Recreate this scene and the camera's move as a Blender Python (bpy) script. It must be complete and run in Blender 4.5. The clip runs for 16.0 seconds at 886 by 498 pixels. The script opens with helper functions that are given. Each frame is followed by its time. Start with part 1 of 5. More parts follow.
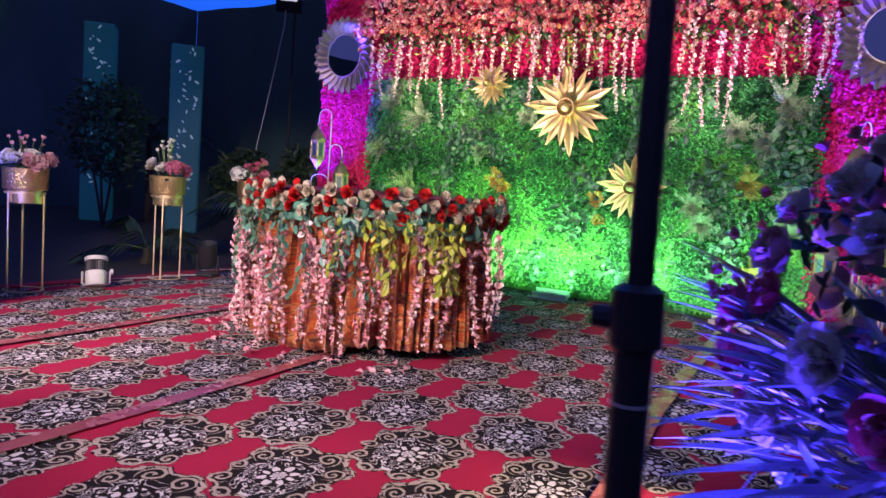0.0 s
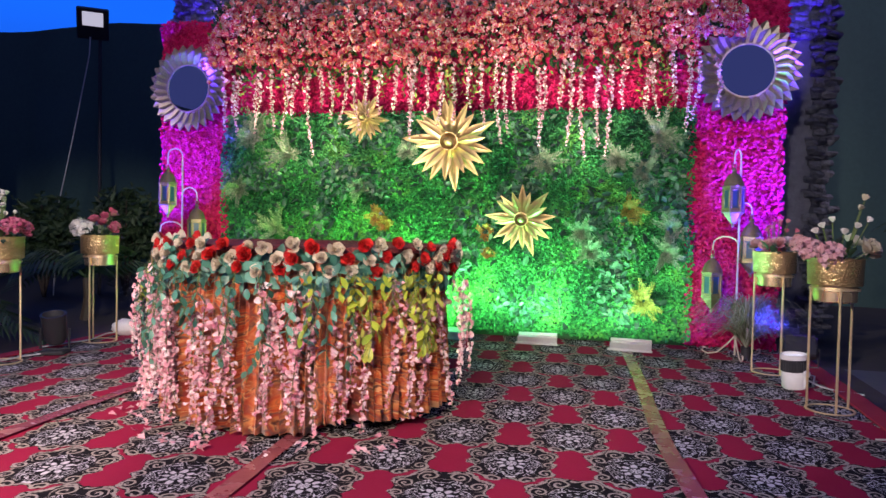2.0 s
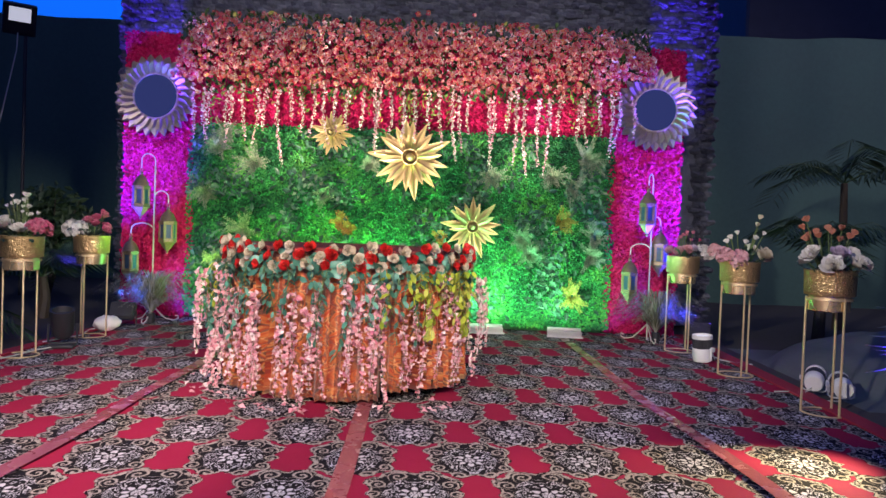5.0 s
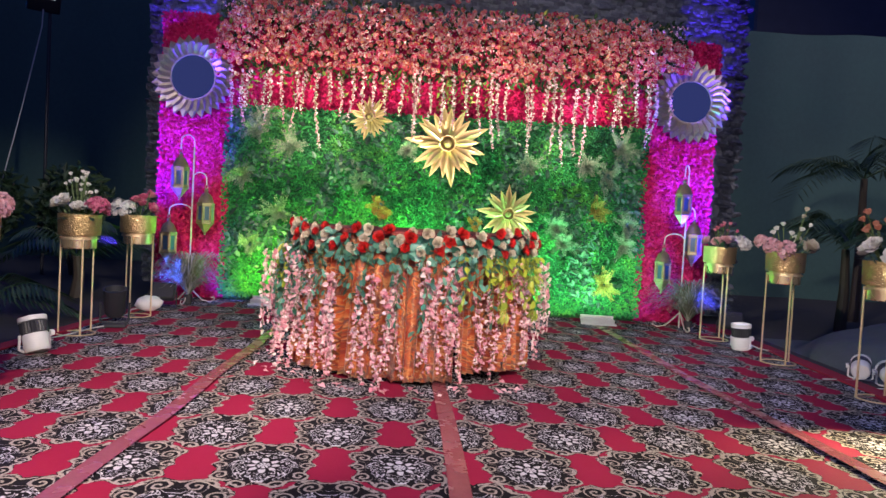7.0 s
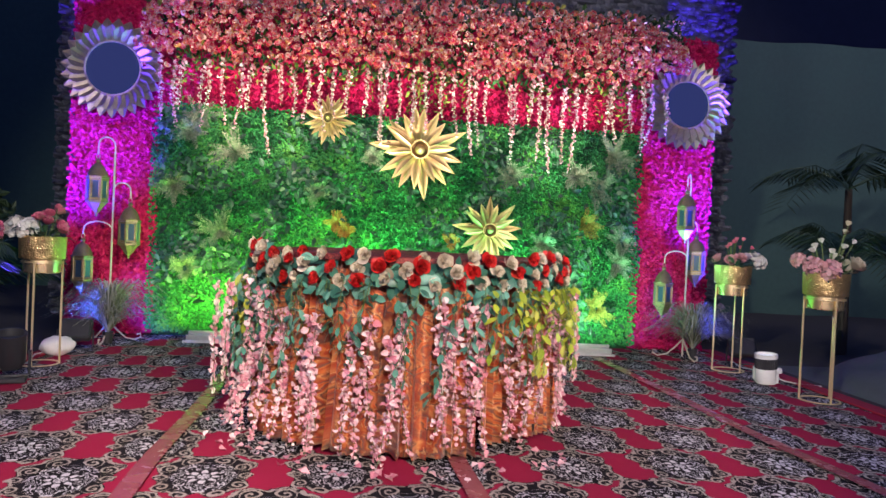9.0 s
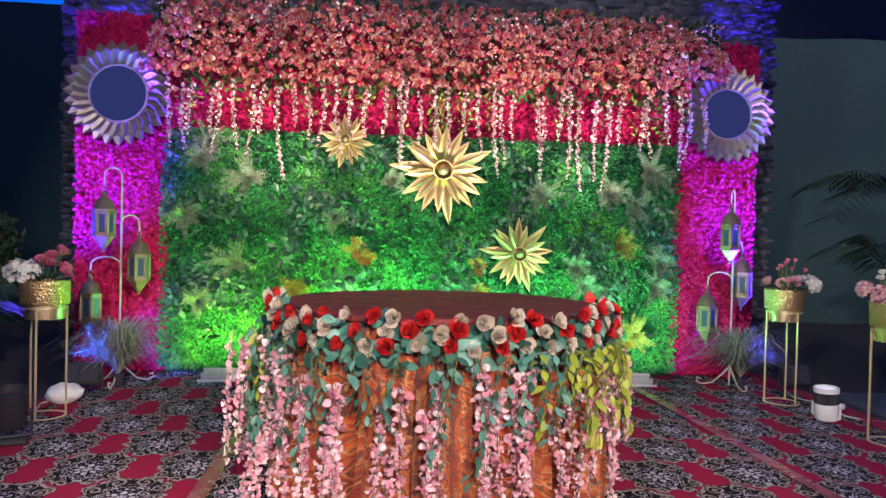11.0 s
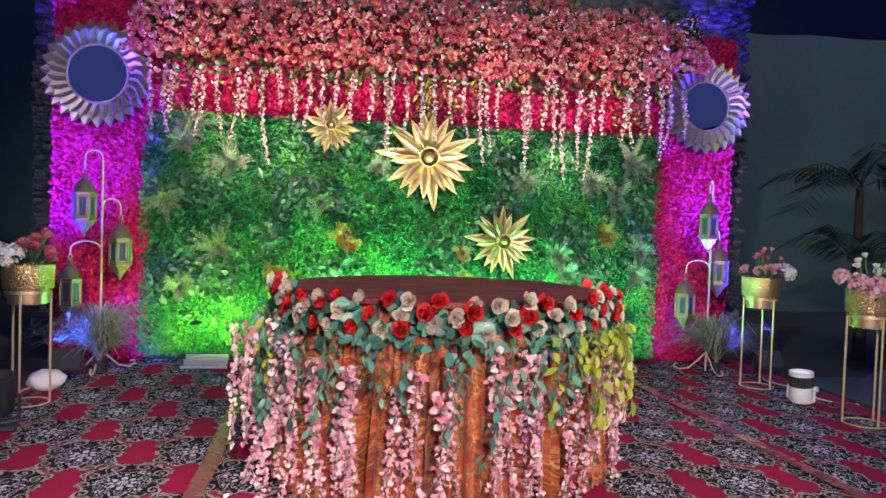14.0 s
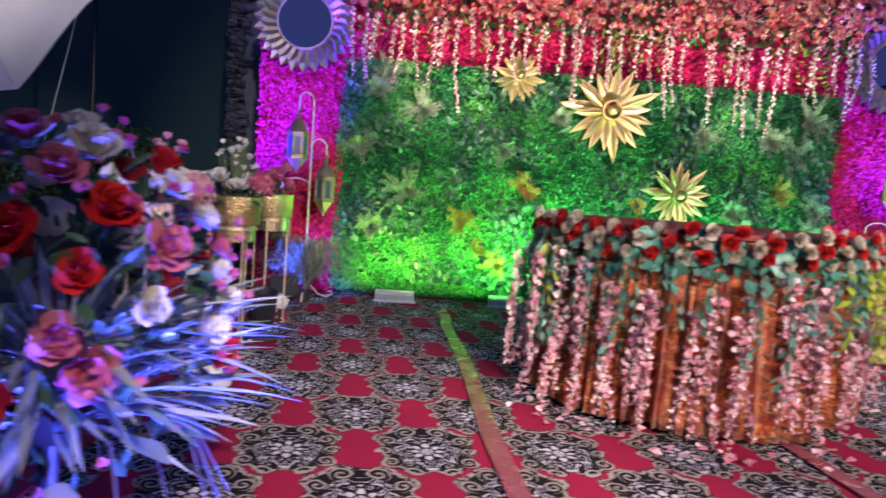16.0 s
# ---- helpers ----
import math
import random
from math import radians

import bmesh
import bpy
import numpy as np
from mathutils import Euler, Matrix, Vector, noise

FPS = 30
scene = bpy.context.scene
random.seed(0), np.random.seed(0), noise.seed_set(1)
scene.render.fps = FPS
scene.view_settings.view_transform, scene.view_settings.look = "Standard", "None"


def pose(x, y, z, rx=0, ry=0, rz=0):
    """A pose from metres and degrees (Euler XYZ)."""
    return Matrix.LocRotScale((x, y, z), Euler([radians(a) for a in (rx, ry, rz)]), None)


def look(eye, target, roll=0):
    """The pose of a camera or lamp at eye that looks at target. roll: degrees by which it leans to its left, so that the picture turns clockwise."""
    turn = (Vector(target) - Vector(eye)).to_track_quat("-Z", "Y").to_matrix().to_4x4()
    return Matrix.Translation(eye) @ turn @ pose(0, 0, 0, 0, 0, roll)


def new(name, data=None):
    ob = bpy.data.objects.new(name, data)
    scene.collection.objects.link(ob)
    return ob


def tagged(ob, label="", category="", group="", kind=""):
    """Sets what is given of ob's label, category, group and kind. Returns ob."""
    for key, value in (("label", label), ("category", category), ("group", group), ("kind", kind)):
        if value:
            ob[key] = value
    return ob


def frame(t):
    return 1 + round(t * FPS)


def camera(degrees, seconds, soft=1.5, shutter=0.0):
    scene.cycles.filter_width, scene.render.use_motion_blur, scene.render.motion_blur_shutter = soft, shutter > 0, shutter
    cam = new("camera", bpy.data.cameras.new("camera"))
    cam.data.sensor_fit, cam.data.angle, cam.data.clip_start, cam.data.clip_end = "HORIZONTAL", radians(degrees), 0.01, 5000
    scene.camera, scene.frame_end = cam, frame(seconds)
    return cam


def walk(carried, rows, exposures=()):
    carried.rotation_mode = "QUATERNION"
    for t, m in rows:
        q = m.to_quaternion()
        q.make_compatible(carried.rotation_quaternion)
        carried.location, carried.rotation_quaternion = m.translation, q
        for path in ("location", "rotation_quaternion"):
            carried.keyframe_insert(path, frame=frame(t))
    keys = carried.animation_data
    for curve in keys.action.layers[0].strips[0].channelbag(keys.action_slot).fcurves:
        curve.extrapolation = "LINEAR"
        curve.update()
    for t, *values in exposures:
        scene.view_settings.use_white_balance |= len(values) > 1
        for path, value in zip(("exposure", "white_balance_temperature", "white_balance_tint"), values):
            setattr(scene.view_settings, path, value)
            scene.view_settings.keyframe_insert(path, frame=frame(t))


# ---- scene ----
cam = camera(64.2, 16.0, shutter=0.4)
PATH = [
    (0, (0.749, 0.186, 0.873), (-0.287, 1.887, 0.691), 4.4),
    (0.5, (0.506, 0.151, 0.877), (-0.456, 1.897, 0.712), 4.3),
    (1, (0.192, 0.052, 0.887), (-0.519, 1.917, 0.761), 3.1),
    (1.5, (0.014, 0.069, 0.894), (-0.527, 1.992, 0.807), 1.9),
    (2, (-0.163, 0.12, 0.905), (-0.647, 2.059, 0.835), 1.2),
    (2.5, (-0.326, 0.076, 0.899), (-0.813, 2.013, 0.797), 1.6),
    (3, (-0.562, -0.081, 0.885), (-1.053, 1.85, 0.704), 1.1),
    (3.5, (-0.64, -0.261, 0.931), (-0.988, 1.706, 0.827), 1.5),
    (4, (-0.728, -0.519, 0.958), (-0.894, 1.474, 0.922), 1.9),
    (4.2, (-0.779, -0.578, 0.951), (-0.914, 1.417, 0.92), 1.8),
    (6.3, (-1.23, -1.045, 0.868), (-1.252, 0.953, 0.772), 2.9),
    (6.5, (-1.278, -1.008, 0.867), (-1.304, 0.989, 0.775), 3.0),
    (7, (-1.437, -0.88, 0.868), (-1.457, 1.119, 0.786), 3.2),
    (7.5, (-1.531, -0.725, 0.857), (-1.54, 1.274, 0.783), 3.5),
    (8, (-1.598, -0.439, 0.87), (-1.579, 1.56, 0.806), 3.6),
    (8.5, (-1.686, -0.226, 0.86), (-1.581, 1.77, 0.807), 3.6),
    (9, (-1.808, 0.017, 0.887), (-1.625, 2.008, 0.852), 2.7),
    (9.2, (-1.824, 0.057, 0.892), (-1.65, 2.049, 0.865), 2.6),
    (11.3, (-1.859, 0.371, 1.119), (-1.724, 2.366, 1.074), 1.4),
    (11.5, (-1.86, 0.37, 1.139), (-1.713, 2.364, 1.083), 1.6),
    (12, (-1.856, 0.377, 1.183), (-1.69, 2.369, 1.126), 1.8),
    (12.5, (-1.862, 0.381, 1.195), (-1.684, 2.372, 1.15), 1.5),
    (13, (-1.885, 0.376, 1.19), (-1.685, 2.366, 1.148), 1.3),
    (13.5, (-1.917, 0.377, 1.147), (-1.698, 2.365, 1.098), 1.3),
    (14, (-2.044, 0.351, 1.061), (-1.797, 2.335, 0.995), 1.9),
    (14.5, (-2.153, 0.274, 0.996), (-1.9, 2.256, 0.909), 2.8),
    (15, (-2.325, 0.151, 0.933), (-2.101, 2.136, 0.827), 3.9),
    (15.5, (-2.571, 0.144, 0.891), (-2.427, 2.135, 0.764), 4.2),
    (16, (-2.934, 0.196, 0.89), (-2.86, 2.187, 0.716), 4.2),
]
walk(cam, [(t, look(eye, target, roll)) for t, eye, target, roll in PATH],
     ((0.0, 0.2, 6450, 37), (1.5, 0.13, 6450, 28), (4.0, 0.1, 6350, 20), (9.0, 0.12, 6400, 18), (12.0, -0.02, 6200, 23), (16.0, 0.05, 6200, 23)))

# ---- world, lamps, exposure ----
world = bpy.data.worlds.new("dusk")
scene.world = world
world.use_nodes = True
wn = world.node_tree
wn.nodes.clear()
w_out = wn.nodes.new("ShaderNodeOutputWorld")
w_bg = wn.nodes.new("ShaderNodeBackground")
w_co = wn.nodes.new("ShaderNodeTexCoord")
w_sep = wn.nodes.new("ShaderNodeSeparateXYZ")
w_ramp = wn.nodes.new("ShaderNodeValToRGB")
w_ramp.color_ramp.elements[0].position, w_ramp.color_ramp.elements[0].color = 0.0, (0.004, 0.008, 0.02, 1)
w_ramp.color_ramp.elements[1].position, w_ramp.color_ramp.elements[1].color = 0.9, (0.001, 0.022, 0.13, 1)
_e = w_ramp.color_ramp.elements.new(0.25)
_e.color = (0.001, 0.055, 0.36, 1)
wn.links.new(w_co.outputs["Generated"], w_sep.inputs[0])
wn.links.new(w_sep.outputs["Z"], w_ramp.inputs[0])
w_dot = wn.nodes.new("ShaderNodeVectorMath")
w_dot.operation = "DOT_PRODUCT"
w_dot.inputs[1].default_value = (-0.55, 0.83, 0.0)
wn.links.new(w_co.outputs["Generated"], w_dot.inputs[0])
w_map = wn.nodes.new("ShaderNodeMapRange")
w_map.inputs[1].default_value, w_map.inputs[2].default_value = -0.2, 0.8
wn.links.new(w_dot.outputs["Value"], w_map.inputs[0])
w_mix = wn.nodes.new("ShaderNodeMix")
w_mix.data_type = "RGBA"
w_mix.inputs[6].default_value = (0.024, 0.032, 0.10, 1)
wn.links.new(w_map.outputs[0], w_mix.inputs[0])
wn.links.new(w_ramp.outputs[0], w_mix.inputs[7])
wn.links.new(w_mix.outputs[2], w_bg.inputs[0])
w_bg.inputs[1].default_value = 2.6
wn.links.new(w_bg.outputs[0], w_out.inputs[0])


def lamp(name, kind, eye, target, power, colour, size=0.2, size_y=None, spot=60, blend=0.6):
    data = bpy.data.lights.new(name, kind)
    data.energy, data.color = power, colour
    if kind == "AREA":
        data.shape = "RECTANGLE" if size_y else "SQUARE"
        data.size = size
        if size_y:
            data.size_y = size_y
    elif kind == "SPOT":
        data.spot_size, data.spot_blend, data.shadow_soft_size = radians(spot), blend, size
    else:
        data.shadow_soft_size = size
    ob = new(name, data)
    ob.matrix_world = look(eye, target)
    return ob


WARM, WHITE = (1.0, 0.80, 0.58), (1.0, 0.93, 0.86)
# floodlights on poles behind and beside the guests' side
lamp("flood_light_front", "SPOT", (-1.5, -4.2, 3.4), (-1.62, 5.0, 1.2), 1650, WHITE, 0.15, spot=43)
lamp("flood_light_table", "SPOT", (0.1, -3.4, 2.9), (-1.45, 3.2, 0.45), 1500, WARM, 0.10, spot=28)
lamp("flood_light_left", "SPOT", (1.5, -3.0, 3.0), (-3.85, 3.9, 0.98), 1300, WHITE, 0.10, spot=20)
lamp("flood_light_right", "SPOT", (-4.6, -3.0, 3.0), (0.95, 4.1, 0.98), 1550, WHITE, 0.10, spot=24)
# unseen lamp off to the right, added to brighten the far fence
lamp("fence_fill_light", "SPOT", (7.0, 3.5, 5.5), (3.6, 10.0, 2.8), 620, (0.95, 0.85, 1.0), 0.2, spot=70, blend=1.0)
# warm pools on the carpet
lamp("par_light_right", "SPOT", (1.05, 2.5, 0.42), (-0.05, 1.75, 0.0), 230, (1.0, 0.84, 0.42), 0.05, spot=60, blend=1.0)
# unseen overhead spots added for the left pool and the pink middle wash
lamp("carpet_pool_left", "SPOT", (-1.9, -2.2, 3.2), (-2.8, 1.8, 0.0), 1900, (1.0, 0.82, 0.64), 0.08, spot=26, blend=1.0)
lamp("carpet_wash_middle", "SPOT", (-1.4, -4.0, 3.6), (-1.4, 1.5, 0.0), 300, (1.0, 0.80, 0.98), 0.1, spot=36)
# washers along the foot of the leaf wall
for wx, wcol, wp in ((-3.08, (0.42, 1.0, 0.10), 17), (-2.2, (0.16, 1.0, 0.14), 38), (-1.48, (0.10, 1.0, 0.30), 42), (-0.76, (0.16, 1.0, 0.45), 32), (-0.06, (0.3, 1.0, 0.5), 18)):
    lamp("wall_washer_light", "AREA", (wx, 5.40, 0.13), (wx * 0.94 - 0.1, 5.85, 1.5), wp, wcol, 0.26, 0.05)
# warm floor spots added without fixtures, to brighten the garland and golden flowers
for rx in (-2.75, -1.6, -0.45):
    lamp("rose_fill", "SPOT", (rx, 4.45, 0.12), (rx, 5.75, 2.5), 560, (1.0, 0.82, 0.70), 0.06, spot=46, blend=0.9)
# violet floodlights at the columns
lamp("violet_light_left", "SPOT", (-4.42, 5.0, 0.18), (-3.96, 5.75, 2.05), 2100, (0.08, 0.03, 1.0), 0.05, spot=54, blend=0.9)
lamp("violet_light_right", "SPOT", (1.16, 5.22, 0.18), (0.66, 5.76, 2.0), 2100, (0.08, 0.03, 1.0), 0.05, spot=58, blend=0.9)
lamp("blue_light_left", "SPOT", (-4.02, 5.14, 0.26), (-3.76, 5.34, 0.3), 230, (0.04, 0.10, 1.0), 0.04, spot=70)
lamp("blue_light_right", "SPOT", (1.03, 5.30, 0.26), (0.78, 5.43, 0.34), 230, (0.04, 0.05, 1.0), 0.04, spot=70)
# unseen spot added to keep the photo umbrella's canopy white
lamp("umbrella_fill", "SPOT", (-4.19, 1.67, 1.53), (-4.36, 2.17, 1.56), 7, WHITE, 0.04, spot=120)
# blue floodlights under the two large bouquets
lamp("bouquet_light_left", "SPOT", (-2.78, 1.15, 0.06), (-3.55, 1.48, 0.40), 430, (0.08, 0.10, 1.0), 0.05, spot=66)
lamp("bouquet_light_right", "SPOT", (0.22, 1.30, 0.06), (0.88, 1.45, 0.5), 480, (0.06, 0.04, 1.0), 0.05, spot=75)


# ---- materials ----
class Nodes:
    """Short hand for node trees."""

    def __init__(self, name):
        self.mat = bpy.data.materials.new(name)
        self.mat.use_nodes = True
        self.nt = self.mat.node_tree
        self.bsdf = self.nt.nodes["Principled BSDF"]
        self.out = self.nt.nodes["Material Output"]

    def node(self, kind, **settings):
        n = self.nt.nodes.new(kind)
        if "operation" in settings:
            n.operation = settings["operation"]
        if "vector_type" in settings:
            n.vector_type = settings["vector_type"]
        if "data_type" in settings:
            n.data_type, n.blend_type = settings["data_type"], settings["blend_type"]
        return n

    def put(self, socket, value):
        if isinstance(value, bpy.types.NodeSocket):
            self.nt.links.new(value, socket)
        else:
            socket.default_value = value

    def math(self, op, a, b=0.0, c=0.0):
        n = self.node("ShaderNodeMath", operation=op)
        for i, v in enumerate((a, b, c)):
            self.put(n.inputs[i], v)
        return n.outputs[0]

    def mix(self, fac, a, b, blend="MIX"):
        n = self.node("ShaderNodeMix", data_type="RGBA", blend_type=blend)
        self.put(n.inputs[0], fac)
        for i, v in ((6, a), (7, b)):
            self.put(n.inputs[i], (*v, 1) if isinstance(v, tuple) and len(v) == 3 else v)
        return n.outputs[2]

    def coords(self, kind="Object"):
        return self.node("ShaderNodeTexCoord").outputs[kind]

    def noise(self, vec, scale, detail=3.0, rough=0.55, distort=0.0):
        n = self.node("ShaderNodeTexNoise")
        self.put(n.inputs["Vector"], vec)
        n.inputs["Scale"].default_value, n.inputs["Detail"].default_value = scale, detail
        n.inputs["Roughness"].default_value, n.inputs["Distortion"].default_value = rough, distort
        return n.outputs[0]

    def ramp(self, fac, stops, interp="LINEAR"):
        n = self.node("ShaderNodeValToRGB")
        cr = n.color_ramp
        cr.interpolation = interp
        while len(cr.elements) < len(stops):
            cr.elements.new(0.5)
        for e, (p, c) in zip(cr.elements, stops):
            e.position, e.color = p, (*c, 1)
        self.put(n.inputs[0], fac)
        return n.outputs[0]

    def chance(self):
        """A random number for each piece."""
        a = self.node("ShaderNodeNewGeometry").outputs["Random Per Island"]
        b = self.node("ShaderNodeObjectInfo").outputs["Random"]
        return self.math("FRACT", self.math("ADD", a, b))

    def bump(self, height, strength=0.3, dist=0.01):
        n = self.node("ShaderNodeBump")
        n.inputs["Strength"].default_value, n.inputs["Distance"].default_value = strength, dist
        self.put(n.inputs["Height"], height)
        self.put(self.bsdf.inputs["Normal"], n.outputs[0])

    def done(self, colour, rough=0.6, metal=0.0, spec=0.5):
        self.put(self.bsdf.inputs["Base Color"], (*colour, 1) if isinstance(colour, tuple) else colour)
        self.put(self.bsdf.inputs["Roughness"], rough)
        self.put(self.bsdf.inputs["Metallic"], metal)
        self.bsdf.inputs["Specular IOR Level"].default_value = spec
        return self.mat


def plain(name, colour, rough=0.5, metal=0.0, vary=0.25, scale=14.0, bump=0.15, spec=0.5):
    """Paint, metal, plaster: a base colour with two scales of wear."""
    n = Nodes(name)
    v = n.coords()
    big, fine = n.noise(v, scale * 0.25, 4), n.noise(v, scale * 3, 3)
    dark = tuple(c * (1 - vary) for c in colour)
    light = tuple(min(1, c * (1 + vary * 0.6)) for c in colour)
    col = n.mix(n.math("MULTIPLY_ADD", fine, 0.5, n.math("MULTIPLY", big, 0.5)), dark, light)
    n.bump(fine, bump, 0.004)
    return n.done(col, n.math("MULTIPLY_ADD", big, 0.25, rough - 0.12), metal, spec)


def petals(name, stops, rough=0.55, spec=0.3, patch=0.0, single=1.0, interp="LINEAR"):
    """Cloth petals and leaves: one colour for each piece out of a ramp."""
    n = Nodes(name)
    f = n.chance()
    if patch:
        big = n.noise(n.coords(), 3.2, 3)
        f = n.math("MULTIPLY_ADD", n.math("SUBTRACT", big, 0.5), patch, n.math("MULTIPLY_ADD", f, single, 0.5 - 0.5 * single))
    col = n.ramp(f, stops, interp)
    vein = n.noise(n.coords(), 90, 2)
    col = n.mix(n.math("MULTIPLY", vein, 0.35), col, (0.02, 0.02, 0.02), "MULTIPLY")
    return n.done(col, rough, 0.0, spec)


def carpet_material():
    n = Nodes("patterned_carpet")
    v = n.coords()
    mp = n.node("ShaderNodeMapping", vector_type="TEXTURE")
    mp.inputs["Location"].default_value = (-1.57, 1.55, 0)
    mp.inputs["Rotation"].default_value = (0, 0, radians(CARPET_TURN))
    n.put(mp.inputs["Vector"], v)
    sep = n.node("ShaderNodeSeparateXYZ")
    n.put(sep.inputs[0], mp.outputs[0])
    X, Y = sep.outputs[0], sep.outputs[1]
    wob = n.math("MULTIPLY", n.math("SUBTRACT", n.noise(mp.outputs[0], 40, 2), 0.5), 0.012)
    X, Y = n.math("ADD", X, wob), n.math("ADD", Y, wob)
    W, H = CARPET_W, CARPET_H

    def cell(a, b):
        """Place within a medallion's cell, -0.5 to 0.5, for the lattice shifted by a, b cells."""
        cx = n.math("SUBTRACT", n.math("FRACT", n.math("ADD", n.math("DIVIDE", X, W), 0.5 + a)), 0.5)
        cy = n.math("SUBTRACT", n.math("FRACT", n.math("ADD", n.math("DIVIDE", Y, H), 0.5 + b)), 0.5)
        return n.math("MULTIPLY", cx, W), n.math("MULTIPLY", cy, H)

    def ratio(p, q):
        return n.math("DIVIDE", p, q)

    layers = []
    for a, b in ((0, 0), (0.5, 0.5)):
        cx, cy = cell(a, b)
        ax = n.math("ABSOLUTE", cx)
        r = n.math("SQRT", n.math("ADD", n.math("MULTIPLY", cx, cx), n.math("MULTIPLY", n.math("MULTIPLY", cy, cy), 0.76 ** 2)))
        th = n.math("ARCTAN2", cy, ax)
        edge = n.math("ADD", 0.174, n.math("MULTIPLY", n.math("COSINE", n.math("MULTIPLY", th, 4)), -0.012))
        edge = n.math("ADD", edge, n.math("MULTIPLY", n.math("COSINE", n.math("MULTIPLY", th, 10)), 0.012))
        edge = n.math("ADD", edge, n.math("MULTIPLY", n.math("SINE", th), 0.020))
        layers.append((r, th, edge, ax, cy))
    # the nearer medallion of the two lattices
    (r0, t0, e0, x0, y0), (r1, t1, e1, x1, y1) = layers
    pick = n.math("LESS_THAN", n.math("SUBTRACT", r1, e1), n.math("SUBTRACT", r0, e0))

    def sel(a, b):
        return n.math("ADD", n.math("MULTIPLY", a, n.math("SUBTRACT", 1.0, pick)), n.math("MULTIPLY", b, pick))

    r, th, edge, lx, ly = sel(r0, r1), sel(t0, t1), sel(e0, e1), sel(x0, x1), sel(y0, y1)
    edge = n.math("ADD", edge, n.math("MULTIPLY", n.math("SUBTRACT", n.noise(mp.outputs[0], 26, 2), 0.5), 0.035))
    inside = n.math("LESS_THAN", r, edge)
    rim = n.math("LESS_THAN", n.math("ABSOLUTE", n.math("SUBTRACT", r, n.math("SUBTRACT", edge, 0.010))), 0.005)

    def volutes(count, shift, radius, pitch, reach):
        """A ring of small spirals."""
        step = 2 * math.pi / count
        loc = n.math("MULTIPLY", n.math("SUBTRACT", n.math("FRACT", n.math("ADD", ratio(th, step), shift)), 0.5), step)
        u, w = n.math("MULTIPLY", loc, r), n.math("SUBTRACT", r, radius)
        d = n.math("SQRT", n.math("ADD", n.math("MULTIPLY", u, u), n.math("MULTIPLY", w, w)))
        turn = ratio(n.math("ARCTAN2", w, u), 2 * math.pi)
        spiral = n.math("LESS_THAN", n.math("FRACT", n.math("SUBTRACT", ratio(d, pitch), turn)), 0.36)
        return n.math("MULTIPLY", spiral, n.math("LESS_THAN", d, reach))

    # scrolls, mirrored about the medallion's middle
    cv = n.node("ShaderNodeCombineXYZ")
    n.put(cv.inputs[0], lx)
    n.put(cv.inputs[1], ly)
    curl = n.noise(cv.outputs[0], 16.0, 1.0, 0.5, 1.5)
    line = n.math("LESS_THAN", n.math("ABSOLUTE", n.math("SUBTRACT", n.math("FRACT", n.math("MULTIPLY", curl, 6.5)), 0.5)), 0.12)
    ring = n.math("GREATER_THAN", r, W * 0.12)
    line = n.math("MULTIPLY", line, ring)
    outer = volutes(10, 0.5, 0.146, 0.022, 0.036)
    shield = n.math("SUBTRACT", 1.0, n.math("MULTIPLY", n.math("LESS_THAN", n.math("ABSOLUTE", n.math("SUBTRACT", r, 0.146)), 0.026), 0.85))
    line = n.math("MAXIMUM", n.math("GREATER_THAN", n.math("MULTIPLY", line, shield), 0.2), outer)
    # a lotus of eight pointed petals
    lobe = n.math("ABSOLUTE", n.math("COSINE", n.math("MULTIPLY", th, 4)))
    petal_edge = n.math("MULTIPLY_ADD", n.math("POWER", lobe, 0.7), W * 0.10, W * 0.02)
    lotus = n.math("MULTIPLY", n.math("LESS_THAN", r, petal_edge), n.math("GREATER_THAN", lobe, 0.5))
    lotus = n.math("MULTIPLY", lotus, n.math("GREATER_THAN", n.math("ABSOLUTE", n.math("SUBTRACT", r, W * 0.055)), 0.004))
    rim = n.math("MULTIPLY", rim, n.math("GREATER_THAN", n.noise(mp.outputs[0], 34, 1), 0.42))
    cream = n.math("MULTIPLY", n.math("MAXIMUM", n.math("MAXIMUM", line, rim), lotus), inside)
    dirt = n.noise(v, 2.2, 4)
    red = n.mix(dirt, (0.30, 0.014, 0.048), (0.43, 0.028, 0.078))
    black = n.mix(dirt, (0.008, 0.007, 0.009), (0.020, 0.017, 0.020))
    inner = n.math("LESS_THAN", r, W * 0.25)
    pale = n.mix(inner, n.mix(n.noise(v, 7, 2), (0.34, 0.29, 0.23), (0.52, 0.47, 0.42)), n.mix(n.noise(v, 9, 2), (0.58, 0.55, 0.58), (0.76, 0.74, 0.78)))
    col = n.mix(inside, red, black)
    col = n.mix(cream, col, pale)
    pile = n.noise(v, 420, 2)
    col = n.mix(n.math("MULTIPLY", pile, 0.4), col, (0.25, 0.25, 0.25), "MULTIPLY")
    n.bump(n.math("ADD", pile, n.math("MULTIPLY", dirt, 2.0)), 0.35, 0.004)
    return n.done(col, 0.9, 0.0, 0.06)


CARPET_TURN, CARPET_W, CARPET_H = 6.5, 0.465, 0.74


